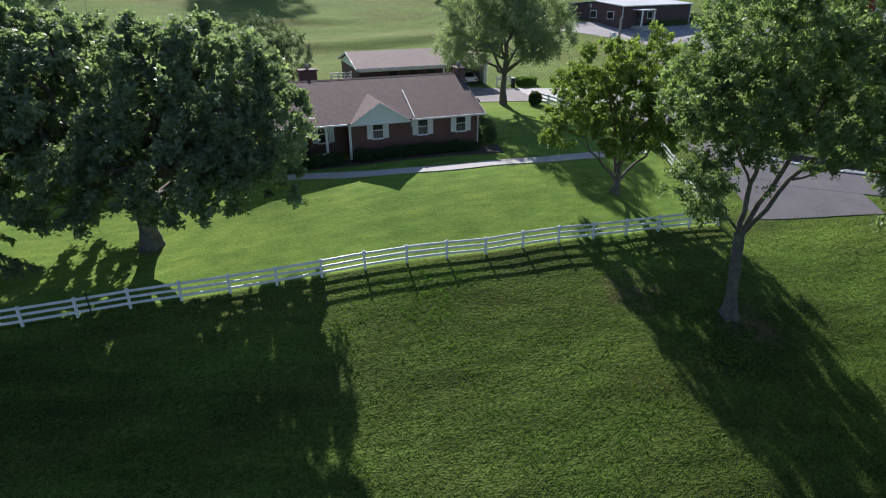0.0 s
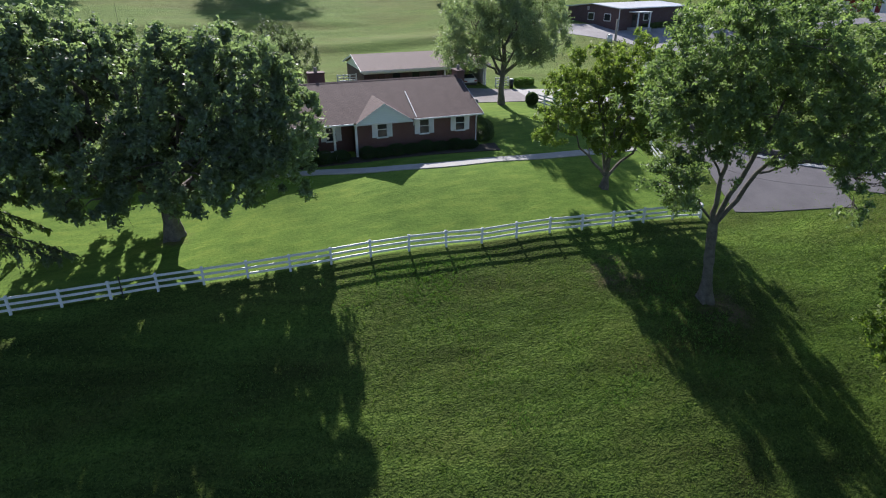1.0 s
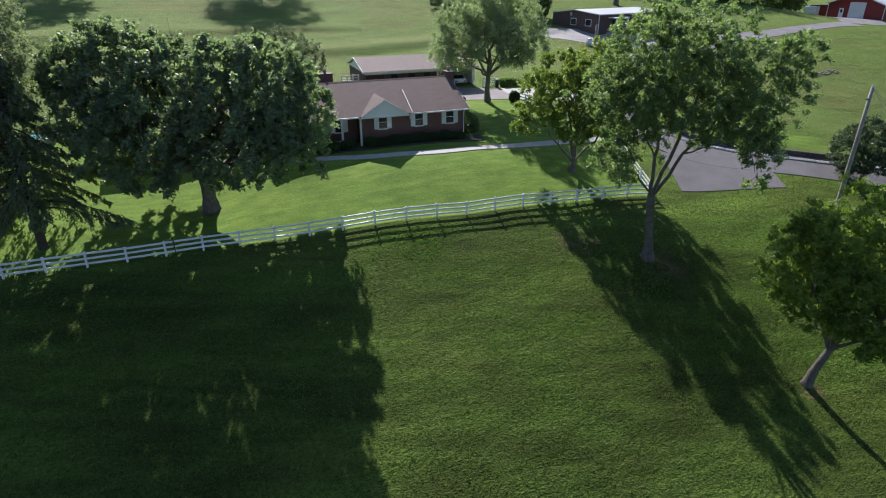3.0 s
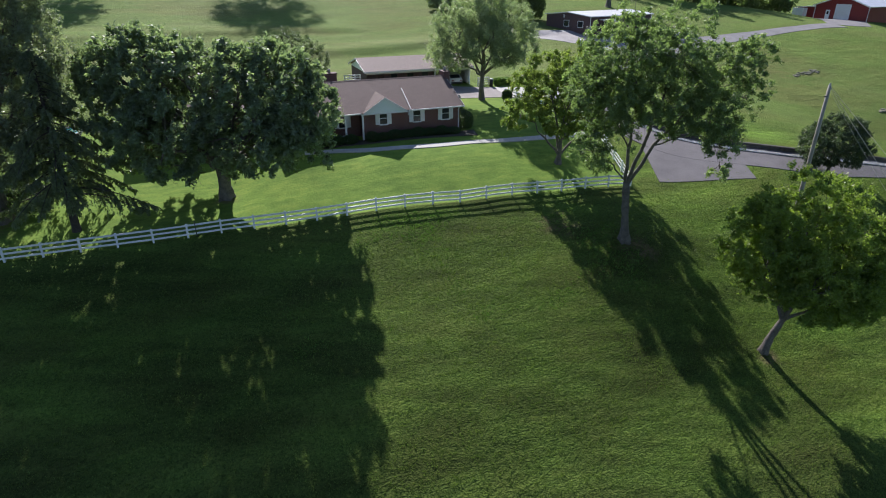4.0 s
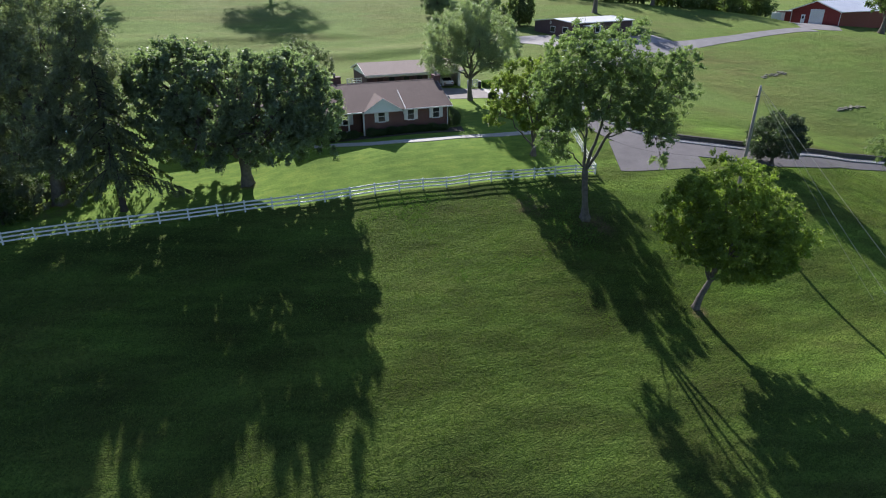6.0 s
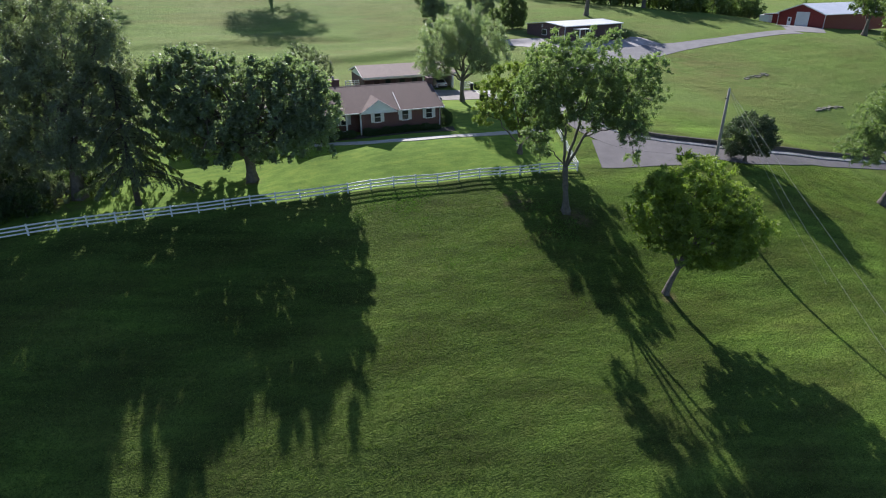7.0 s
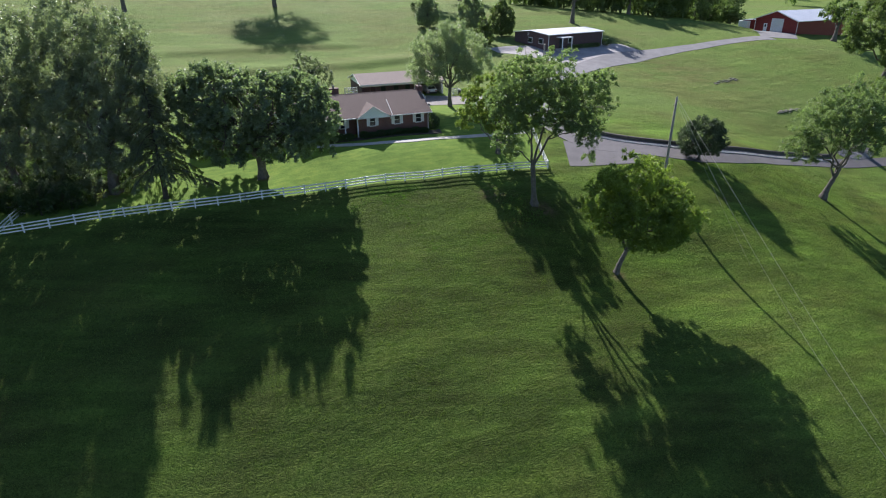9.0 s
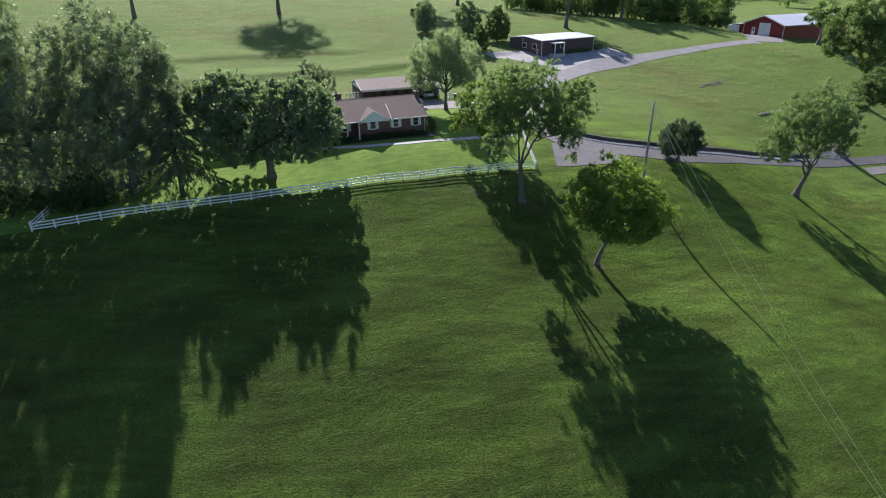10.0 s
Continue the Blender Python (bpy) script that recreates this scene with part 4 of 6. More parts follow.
def house():
    ox, oy, oz = 17.95, 41.15, 4.35
    h = thing("ranch_house", "long single-storey red brick house with brown shingle roof", "house", (ox, oy, oz))
    W, D, E = -18.4, 10.9, 3.02     # left end, depth, wall height
    rise, over = 2.28, 0.42
    ridge_y, ridge_z = D / 2 + 0.05, 5.36
    px0, px1 = -16.5, -10.45        # porch recess
    part("wall", block((px1, 0, -0.8), (0, 0.25, E)), BRICK, h)
    part("wall", block((W, 0, -1.6), (px0, 0.25, E)), BRICK, h)
    part("wall", block((px0, 1.7, -0.8), (px1, 1.95, E)), BRICK, h)
    part("wall", block((px1, 0.25, -0.8), (px1 + 0.25, 1.95, E)), BRICK, h)
    part("wall", block((px0 - 0.25, 0.25, -0.8), (px0, 1.95, E)), BRICK, h)
    slope = (ridge_z - E) / (ridge_y + over)
    part("wall", prism([(0.25, -0.8), (D, -0.8), (D, E - 0.05), (ridge_y, ridge_z - 0.16), (0.25, E + 0.12)], -0.25, 0.0, "x"), BRICK, h)
    part("wall", prism([(0.25, -1.6), (D, -1.6), (D, E - 0.05), (ridge_y, ridge_z - 0.16), (0.25, E + 0.12)], W, W + 0.25, "x"), BRICK, h)
    part("wall", block((W + 0.25, D - 0.25, -0.8), (-0.25, D, E - 0.05)), BRICK, h)
    part("porch_floor", block((px0, 0.0, -0.6), (px1, 1.7, 0.30), 0.02), CONCRETE, h, "pale concrete porch floor")
    part("step", block((-11.9, -0.45, -0.5), (-10.7, 0.0, 0.12), 0.02), CONCRETE, h)
    part("soffit", block((W, -over, E + 0.02), (0.3, 1.7, E + 0.07)), TRIM, h)
    # roof planes with real thickness
    th = 0.11
    out = [(-over, E + 0.08), (ridge_y, ridge_z), (D + over, E + 0.08), (D + over, E + 0.08 + th), (ridge_y, ridge_z + th + 0.01), (-over, E + 0.08 + th)]
    roof = part("roof", prism(out, W - 0.35, 0.36, "x"), SHINGLE, h, "brown asphalt shingle roof")
    bm = prism([(ridge_y - 0.16, ridge_z + th - 0.03), (ridge_y, ridge_z + th + 0.055), (ridge_y + 0.16, ridge_z + th - 0.03)], W - 0.35, 0.36, "x")
    part("ridge_cap", bm, SHINGLE, roof)
    for a, b in ((W - 0.3, -10.75), (-5.75, 0.38)):
        part("gutter", block((a, -over - 0.11, E + 0.04), (b, -over, E + 0.17), 0.02), TRIM, h, "white rain gutter")
    for x in (0.36, W - 0.37):
        for ya, yb in ((-over, ridge_y), (D + over, ridge_y)):
            o = [(ya, E + 0.03), (yb, ridge_z - 0.05), (yb, ridge_z + th), (ya, E + 0.08 + th)]
            part("bargeboard", prism(o, x, x + 0.03, "x"), TRIM, h)

    # front gables over the wall
    def gable(xc, half, top, front, zbase):
        g_over = 0.06
        back = (top - E) / slope - over + 0.5
        part("gable_wall", prism([(xc - half + 0.05, zbase - 0.02), (xc + half - 0.05, zbase - 0.02), (xc + half - 0.05, zbase + 0.02), (xc, top - 0.08), (xc - half + 0.05, zbase + 0.02)], front, front + 0.12), SIDING, h, "pale green siding gable")
        k = (top - zbase) / half
        for s in (-1, 1):
            a = [(xc, top), (xc + s * (half + g_over), zbase - k * g_over), (xc + s * (half + g_over), zbase - k * g_over + 0.1), (xc, top + 0.1)]
            part("gable_roof", prism(a, front - 0.16, back + 1.0), SHINGLE, h)
            b = [(xc, top - 0.14), (xc + s * (half + g_over), zbase - k * g_over - 0.12), (xc + s * (half + g_over), zbase - k * g_over + 0.09), (xc, top + 0.09)]
            part("bargeboard", prism(b, front - 0.19, front - 0.16), TRIM, h)
        part("fascia", block((xc - half, front - 0.06, zbase - 0.14), (xc + half, front + 0.14, zbase - 0.02), 0.01), TRIM, h)
        part("gable_soffit", block((xc - half, front + 0.14, zbase - 0.14), (xc + half, 0.0, zbase - 0.09)), TRIM, h)

    gable(-8.28, 2.25, 4.52, -0.47, E + 0.10)
    # lower wing set back at the far end
    wx0, wy0, wy1, we = -32.0, 4.2, 10.6, 2.35
    part("wall", block((wx0, wy0, -2.6), (W, wy0 + 0.25, we)), BRICK, h)
    part("wall", block((wx0, wy1 - 0.25, -2.0), (W, wy1, we)), BRICK, h)
    part("wall", prism([(wy0, -2.6), (wy1, -2.6), (wy1, we), ((wy0 + wy1) / 2, we + 1.2), (wy0, we)], wx0 - 0.25, wx0, "x"), BRICK, h)
    wr = ((wy0 + wy1) / 2, we + 1.35)
    o = [(wy0 - 0.4, we + 0.02), wr, (wy1 + 0.4, we + 0.02), (wy1 + 0.4, we + 0.13), (wr[0], wr[1] + 0.11), (wy0 - 0.4, we + 0.13)]
    part("roof", prism(o, wx0 - 0.5, W + 0.05, "x"), SHINGLE, h)
    part("gable_wall", prism([(-23.6, we), (-18.9, we), (-21.2, we + 1.5)], wy0 - 0.3, wy0 - 0.18), SIDING, h)
    for s in (-1, 1):
        o = [(-21.2, we + 1.6), (-21.2 + s * 2.6, we - 0.1), (-21.2 + s * 2.6, we), (-21.2, we + 1.7)]
        part("gable_roof", prism(o, wy0 - 0.55, wy0 + 3.0), SHINGLE, h)
    # windows
    for x in (-8.37, -4.78, -1.60):
        sash_window(h, x, 1.86, 3.04 - 0.0, 0.0)
    sash_window(h, -12.25, 1.45, 2.75, 1.70)
    sash_window(h, -15.4, 1.45, 2.75, 1.70)
    for x in (-21.2, -26.5):
        sash_window(h, x, 0.9, 2.0, wy0)
    door = part("door", block((-14.25, 1.62, 0.32), (-13.35, 1.70, 2.38), 0.01), DARK, h, "dark panelled front door")
    part("door_knob", block((-14.16, 1.58, 1.25), (-14.10, 1.62, 1.31), 0.01), WIRE, door)
    bm = bmesh.new()
    for lo, hi in (((-14.16, 1.60, 1.45), (-13.86, 1.62, 2.2)), ((-13.74, 1.60, 1.45), (-13.44, 1.62, 2.2))):
        box(bm, lo, hi, 0.005)
    part("door_panel", bm, DARK, door)
    # porch posts and rail
    for x in (-12.30, -10.55, -14.4, -16.3):
        col = part("porch_column", block((x - 0.09, -0.22, 0.1), (x + 0.09, -0.04, E + 0.02), 0.015), TRIM, h, "square white porch column")
        part("capital", block((x - 0.13, -0.26, E - 0.14), (x + 0.13, 0.0, E - 0.02), 0.01), TRIM, col)
        part("plinth", block((x - 0.13, -0.26, 0.1), (x + 0.13, 0.0, 0.28), 0.01), TRIM, col)
    part("porch_edge", block((-16.4, -0.2, 0.95), (-12.4, -0.08, 1.05), 0.01), TRIM, h, "white porch rail")
    # rain pipe at the corner
    tubes("downpipe", [([(-0.16, -0.36, E + 0.05), (-0.16, -0.08, E - 0.25), (-0.16, -0.07, 0.45), (-0.2, -0.2, 0.25), (-0.42, -0.42, 0.08)], [0.05] * 5)], TRIM, h, "white rain pipe with kicked-out foot", 8)
    tubes("downpipe", [([(-5.72, -0.3, E + 0.02), (-5.72, -0.14, E - 0.3), (-5.72, -0.07, E - 0.45)], [0.05] * 3)], TRIM, h, "", 8)
    # pale pipe lying up the roof
    tubes("roof_pipe", [([(-5.55, -0.42, E + 0.26), (-5.40, 3.25, E + 0.26 + 3.67 * slope)], [0.05, 0.05])], TRIM, h, "white pipe lying up the roof slope", 8)
    # chimneys
    for x0, x1, y0, y1, top in ((0.05, 0.75, 4.9, 6.3, 5.85), (-13.0, -11.6, 6.5, 7.4, 6.10)):
        ch = part("chimney", block((x0, y0, -0.5 if x0 > 0 else 4.3), (x1, y1, top), 0.01), BRICK, h, "red brick chimney with corbelled cap")
        part("chimney_cap", block((x0 - 0.06, y0 - 0.06, top), (x1 + 0.06, y1 + 0.06, top + 0.10), 0.015), DARK_BRICK, ch)
        bm = bmesh.new()
        bmesh.ops.create_cone(bm, cap_ends=True, segments=12, radius1=0.15, radius2=0.13, depth=0.42, matrix=Matrix.Translation(((x0 + x1) / 2, (y0 + y1) / 2, top + 0.3)))
        part("flue", bm, POLE_WOOD, ch, "grey flue pot", True)
    part("electric_meter", block((0.0, 2.0, 1.1), (0.14, 2.35, 1.65), 0.02), TRIM, h, "small white meter box")
    dish = part("satellite_dish", bmesh.new(), POLE_WOOD, h, "small grey dish on the gable end")
    bm = bmesh.new()
    bmesh.ops.create_uvsphere(bm, u_segments=12, v_segments=6, radius=0.30, matrix=Matrix.Translation((0.72, 2.2, 3.55)) @ Matrix.Diagonal((1, 0.25, 1, 1)))
    box(bm, (0.36, 2.18, 3.2), (0.72, 2.24, 3.26))
    bm.to_mesh(dish.data)
    bm.free()
    return h


house()


# ---- carport and shed behind the house ----
def shed():
    ox, oy, oz = 12.6, 60.4, 6.25
    s = thing("carport_shed", "long low brick shed with open carport and tan roof", "shed", (ox, oy, oz))
    L, D, E = 14.7, 9.0, 2.2
    part("wall", block((0.0, 0.0, -0.5), (0.25, D, E)), DARK_BRICK, s)
    part("wall", block((0.25, D - 0.25, -0.5), (L, D, E)), DARK_BRICK, s)
    part("wall", block((0.25, 1.0, -0.5), (9.6, 1.25, E)), DARK_BRICK, s)
    part("wall", block((9.35, 1.25, -0.5), (9.6, D - 0.25, E)), DARK_BRICK, s)
    part("wall", block((L - 0.22, 0.4, -0.5), (L, D - 0.25, E)), TRIM, s, "white boarded end wall")
    part("slab", block((0, -0.6, -0.9), (L, D, -0.24), 0.02), CONCRETE, s)
    for x in (0.12, 5.2, 7.2, 9.5, L - 0.15):
        part("post", block((x - 0.09, -0.05, 0.0), (x + 0.09, 0.13, E)), DARK_BRICK if x < 9 else TRIM, s)
    ridge = (4.6, E + 1.30)
    out = [(-0.45, E + 0.10), ridge, (D + 0.4, E + 0.10), (D + 0.4, E + 0.22), (ridge[0], ridge[1] + 0.12), (-0.45, E + 0.22)]
    part("roof", prism(out, -0.35, L + 0.35, "x"), TAN_SHINGLE, s, "tan asphalt shingle roof")
    part("gable_wall", prism([(0.0, E), (D, E), (ridge[0], ridge[1] - 0.05)], -0.05, 0.12, "x"), SIDING, s, "pale siding gable end")
    part("gable_wall", prism([(0.0, E), (D, E), (ridge[0], ridge[1] - 0.05)], L - 0.2, L - 0.02, "x"), SIDING, s)
    part("fascia", block((-0.33, -0.47, E - 0.02), (L + 0.33, -0.40, E + 0.20), 0.01), TRIM, s, "deep white fascia board")
    part("beam", block((0.0, -0.1, E - 0.20), (L, 0.15, E + 0.08)), TRIM, s)
    for ya in (-0.45, D + 0.4):
        part("bargeboard", prism([(ya, E + 0.02), (ridge[0], ridge[1] - 0.08), (ridge[0], ridge[1] + 0.12), (ya, E + 0.21)], -0.39, -0.355, "x"), TRIM, s)
    for x in (2.2, 4.0, 6.3, 8.4):
        w = part("window", block((x - 0.45, 0.96, 0.9), (x + 0.45, 1.02, 1.9)), DARK, s)
        part("pane", block((x - 0.39, 0.945, 0.96), (x + 0.39, 0.955, 1.84)), GLASS, w)
    return s


shed()


def porch_rail(at, rz, wide, n):
    r = thing("deck_railing", "short white wooden railing beside the shed", "railing", at, rz)
    for x in np.linspace(0, wide, n):
        part("post", block((x - 0.06, -0.06, -1.1), (x + 0.06, 0.06, 1.15), 0.008), TRIM, r)
    for z in (0.15, 0.45, 0.75, 1.05):
        part("rail", block((0, -0.025, z - 0.06), (wide, 0.025, z + 0.06), 0.006), TRIM, r)


porch_rail((9.9, 61.5, hz(9.9, 61.5) + 1.0), 8, 2.2, 4)
porch_rail((28.0, 59.3, hz(28, 59.3)), 5, 1.7, 3)


def car():
    x, y = 25.3, 62.6
    c = thing("car", "white saloon car parked in the carport", "car", (x, y, 6.02), 90)
    prof = [(-2.2, 0.35), (2.2, 0.35), (2.28, 0.62), (2.1, 0.86), (1.1, 0.98), (0.45, 1.42), (-1.0, 1.45), (-1.75, 1.02), (-2.22, 0.95)]
    bm = prism(prof, -0.86, 0.86, "y")
    bmesh.ops.bevel(bm, geom=bm.edges[:], offset=0.06, segments=2, affect="EDGES")
    part("body", bm, TRIM, c, "", True)
    part("windscreen", prism([(1.04, 1.02), (0.46, 1.40), (0.44, 1.385), (1.0, 1.0)], -0.72, 0.72, "y"), GLASS, c)
    part("rear_window", prism([(-1.06, 1.43), (-1.70, 1.06), (-1.68, 1.03), (-1.02, 1.40)], -0.70, 0.70, "y"), GLASS, c)
    part("bumper", block((-2.34, -0.82, 0.38), (-2.2, 0.82, 0.62), 0.04), DARK, c)
    for px in (-1.35, 1.4):
        for s in (-1, 1):
            bm = bmesh.new()
            bmesh.ops.create_cone(bm, cap_ends=True, segments=18, radius1=0.32, radius2=0.32, depth=0.2, matrix=Matrix.Translation((px, s * 0.80, 0.32)) @ Matrix.Rotation(radians(90), 4, "X"))
            w = part("wheel", bm, DARK, c)
            bm = bmesh.new()
            bmesh.ops.create_cone(bm, cap_ends=True, segments=14, radius1=0.19, radius2=0.17, depth=0.05, matrix=Matrix.Translation((px, s * 0.905, 0.32)) @ Matrix.Rotation(radians(90), 4, "X"))
            part("rim", bm, TIN, w)
    for s in (-1, 1):
        part("tail_light", block((-2.27, s * 0.62 - 0.16, 0.72), (-2.20, s * 0.62 + 0.16, 0.86), 0.01), RED_METAL, c)


car()


def bin_(at, r=0.27, tall=0.95, mat=None):
    b = thing("rubbish_bin", "dark wheeled rubbish bin beside the shed", "bin", at)
    bm = bmesh.new()
    bmesh.ops.create_cone(bm, cap_ends=True, segments=14, radius1=r * 0.85, radius2=r, depth=tall, matrix=Matrix.Translation((0, 0, tall / 2)))
    part("body", bm, mat or DARK, b, "", True)
    bm = bmesh.new()
    bmesh.ops.create_cone(bm, cap_ends=True, segments=14, radius1=r * 1.08, radius2=r * 0.7, depth=0.12, matrix=Matrix.Translation((0, 0, tall + 0.06)))
    part("lid", bm, TRIM, b, "pale domed lid", True)


bin_((29.7, 58.6, hz(29.7, 58.6)))

# plastic garden chair by the carport
chair = thing("garden_chair", "white moulded plastic garden chair", "chair", (22.6, 57.4, hz(22.6, 57.4) + 0.04), 20)
part("seat", block((-0.25, -0.25, 0.40), (0.25, 0.25, 0.45), 0.02), TRIM, chair)
part("backrest", block((-0.25, 0.22, 0.45), (0.25, 0.28, 0.92), 0.02), TRIM, chair)
for lx in (-0.22, 0.22):
    part("armrest", block((lx - 0.03, -0.22, 0.62), (lx + 0.03, 0.24, 0.66), 0.01), TRIM, chair)
    for ly in (-0.21, 0.21):
        part("leg", block((lx - 0.025, ly - 0.025, 0.0), (lx + 0.025, ly + 0.025, 0.62 if ly < 0 else 0.40), 0.008), TRIM, chair)


# ---- post and water tank at the yard ----
post = thing("timber_post", "stout grey weathered timber post beside the gravel yard", "post", (56.7, 77.2, hz(56.7, 77.2)))
tubes("shaft", [([(0, 0, -0.5), (0, 0, 0.2), (0.03, 0, 1.6), (0.04, 0, 3.0), (0.04, 0, 3.02)], [0.21, 0.20, 0.18, 0.17, 0.02])], POLE_WOOD, post, seg=12)
part("cap", block((-0.17, -0.21, 2.98), (0.25, 0.21, 3.06), 0.02), POLE_WOOD, post)
tank = thing("water_tank", "small pale grey tank with a bent pipe rail", "tank", (55.2, 76.6, hz(55.2, 76.6)))
bm_ = bmesh.new()
bmesh.ops.create_cone(bm_, cap_ends=True, segments=16, radius1=0.46, radius2=0.42, depth=1.0, matrix=Matrix.Translation((0, 0, 0.5)))
part("body", bm_, TIN, tank, "", True)
bm_ = bmesh.new()
bmesh.ops.create_cone(bm_, cap_ends=True, segments=16, radius1=0.44, radius2=0.14, depth=0.16, matrix=Matrix.Translation((0, 0, 1.08)))
part("lid", bm_, TIN, tank, "", True)
tubes("pipe_rail", [([(-0.6, -0.1, -0.1), (-0.6, -0.1, 1.0), (-0.5, -0.1, 1.18), (-0.2, -0.1, 1.22)], [0.035] * 4)], POLE_WOOD, tank, "bent grey pipe", 7)

# concrete slab across the road from the stone bed
pad("pavement_slab", [(100.4, 26.0), (106.0, 25.4), (106.4, 27.4), (100.8, 28.2)], WORN_DRIVE, "pale worn slab beside the road", "pavement", 0.075, 10)

# ---- brick outbuilding ----
def outbuilding():
    ox, oy = 60.46, 82.3
    rz = 11.6
    b = thing("brick_outbuilding", "dark red brick building with pale metal roof and small porch", "building", (ox, oy, 9.97), rz)
    L, D, E = 16.7, 12.0, 3.02
    part("wall", block((0, 0, -1.2), (L, 0.3, E - 0.1)), DARK_BRICK, b)
    part("wall", block((0, D - 0.3, -1.2), (L, D, E - 0.1)), DARK_BRICK, b)
    for x in (0, L - 0.3):
        part("wall", prism([(0.3, -1.2), (D - 0.3, -1.2), (D - 0.3, E - 0.1), (D / 2, E + 0.42), (0.3, E - 0.1)], x, x + 0.3, "x"), DARK_BRICK, b)
    out = [(-0.3, E - 0.08), (D / 2, E + 0.5), (D + 0.3, E - 0.08), (D + 0.3, E + 0.06), (D / 2, E + 0.62), (-0.3, E + 0.06)]
    part("roof", prism(out, -0.25, L + 0.25, "x"), TIN, b, "pale low-pitched metal roof")
    part("gutter", block((-0.25, -0.42, E - 0.10), (L + 0.25, -0.30, E + 0.06), 0.02), TRIM, b)
    por = part("porch_roof", block((2.4, -2.1, 2.35), (5.6, 0.0, 2.50), 0.02), TRIM, b, "flat white porch roof")
    for x in (2.6, 5.4):
        part("porch_column", block((x - 0.1, -2.0, -0.6), (x + 0.1, -1.8, 2.35), 0.01), TRIM, por)
    part("porch_floor", block((2.3, -2.2, -0.9), (5.7, 0.0, 0.0), 0.02), CONCRETE, b)
    d = part("door", block((3.3, -0.05, 0.0), (4.2, 0.02, 2.05), 0.01), DARK, b)
    part("pane", block((3.45, -0.062, 1.1), (4.05, -0.052, 1.9)), GLASS, d)
    for x in (6.6,):
        w = part("window", block((x - 0.65, -0.06, 0.95), (x + 0.65, 0.03, 2.15)), TRIM, b)
        part("pane", block((x - 0.55, -0.075, 1.05), (x + 0.55, -0.062, 2.05)), GLASS, w)
    for y in (2.4, 6.2):
        w = part("window", block((-0.06, y - 0.75, 0.95), (0.03, y + 0.75, 2.15)), TRIM, b)
        part("pane", block((-0.075, y - 0.65, 1.05), (-0.062, y + 0.65, 2.05)), GLASS, w)
    v = part("gable_vent", block((-0.05, D / 2 + 0.8, 2.55), (0.02, D / 2 + 1.2, 3.1)), TRIM, b)
    part("louvres", block((-0.06, D / 2 + 0.86, 2.6), (-0.052, D / 2 + 1.14, 3.05)), POLE_WOOD, v)
    part("downpipe", block((0.05, -0.12, -0.5), (0.15, -0.02, E - 0.1), 0.01), TRIM, b)
    part("downpipe", block((L - 0.12, -0.12, -0.5), (L - 0.02, -0.02, E - 0.1), 0.01), TRIM, b)
    return b


outbuilding()


# ---- red barn ----
def barn():
    ox, oy = 141.0, 87.75
    b = thing("red_barn", "large red metal barn with white trim and pale roof", "barn", (ox, oy, 9.65), 3.6)
    Wd, L, E, P = 13.8, 27.0, 3.25, 5.55
    part("wall", prism([(0, -1), (Wd, -1), (Wd, E), (Wd / 2, P), (0, E)], 0.0, 0.25, "x"), RED_METAL, b)
    part("wall", prism([(0, -1), (Wd, -1), (Wd, E), (Wd / 2, P), (0, E)], L - 0.25, L, "x"), RED_METAL, b)
    part("wall", block((0.25, 0, -1), (L - 0.25, 0.2, E)), RED_METAL, b)
    part("wall", block((0.25, Wd - 0.2, -1), (L - 0.25, Wd, E)), RED_METAL, b)
    k = (P - E) / (Wd / 2)
    out = [(-0.4, E - 0.4 * k), (Wd / 2, P), (Wd + 0.4, E - 0.4 * k), (Wd + 0.4, E - 0.4 * k + 0.14), (Wd / 2, P + 0.14), (-0.4, E - 0.4 * k + 0.14)]
    part("roof", prism(out, -0.4, L + 0.4, "x"), TIN, b, "pale ribbed metal roof")
    for y0, y1 in ((-0.4, Wd / 2), (Wd + 0.4, Wd / 2)):
        part("bargeboard", prism([(y0, E - 0.4 * k - 0.12), (y1, P - 0.12), (y1, P + 0.13), (y0, E - 0.4 * k + 0.13)], -0.46, -0.405, "x"), TRIM, b)
    for y in (0.0, Wd - 0.15):
        part("corner_trim", block((-0.05, y, -0.5), (0.0, y + 0.15, E - 0.1)), TRIM, b)
    big = part("sliding_door", block((-0.10, 4.6, 0.0), (-0.01, 8.2, 3.5), 0.01), TIN, b, "tall white sliding door")
    bm = bmesh.new()
    for y in (4.5, 8.2):
        box(bm, (-0.13, y, 0.0), (-0.02, y + 0.12, 3.6))
    box(bm, (-0.13, 4.5, 3.5), (-0.02, 8.32, 3.62))
    part("frame", bm, TRIM, big)
    sm = part("side_door", block((-0.08, 9.6, 0.0), (-0.01, 10.7, 2.2), 0.01), TRIM, b, "white side door")
    part("pane", block((-0.092, 9.9, 1.2), (-0.082, 10.4, 1.9)), GLASS, sm)
    return b


barn()

lean = thing("lean_to", "small red lean-to with a white door beside the barn", "shed", (143.2, 103.4, 9.6), 3.6)
part("wall", block((0, 0, -1), (6, 5.5, 2.5)), RED_METAL, lean)
part("annexe", block((-0.4, 3.4, -1), (3.0, 6.6, 2.2), 0.02), TRIM, lean, "white boarded annexe")
part("roof", prism([(-0.3, 2.75), (5.8, 2.45), (5.8, 2.55), (-0.3, 2.9)], -0.3, 6.3, "x"), TIN, lean)
part("door", block((-0.06, 2.6, 0), (-0.005, 5.3, 2.3), 0.01), TRIM, lean)


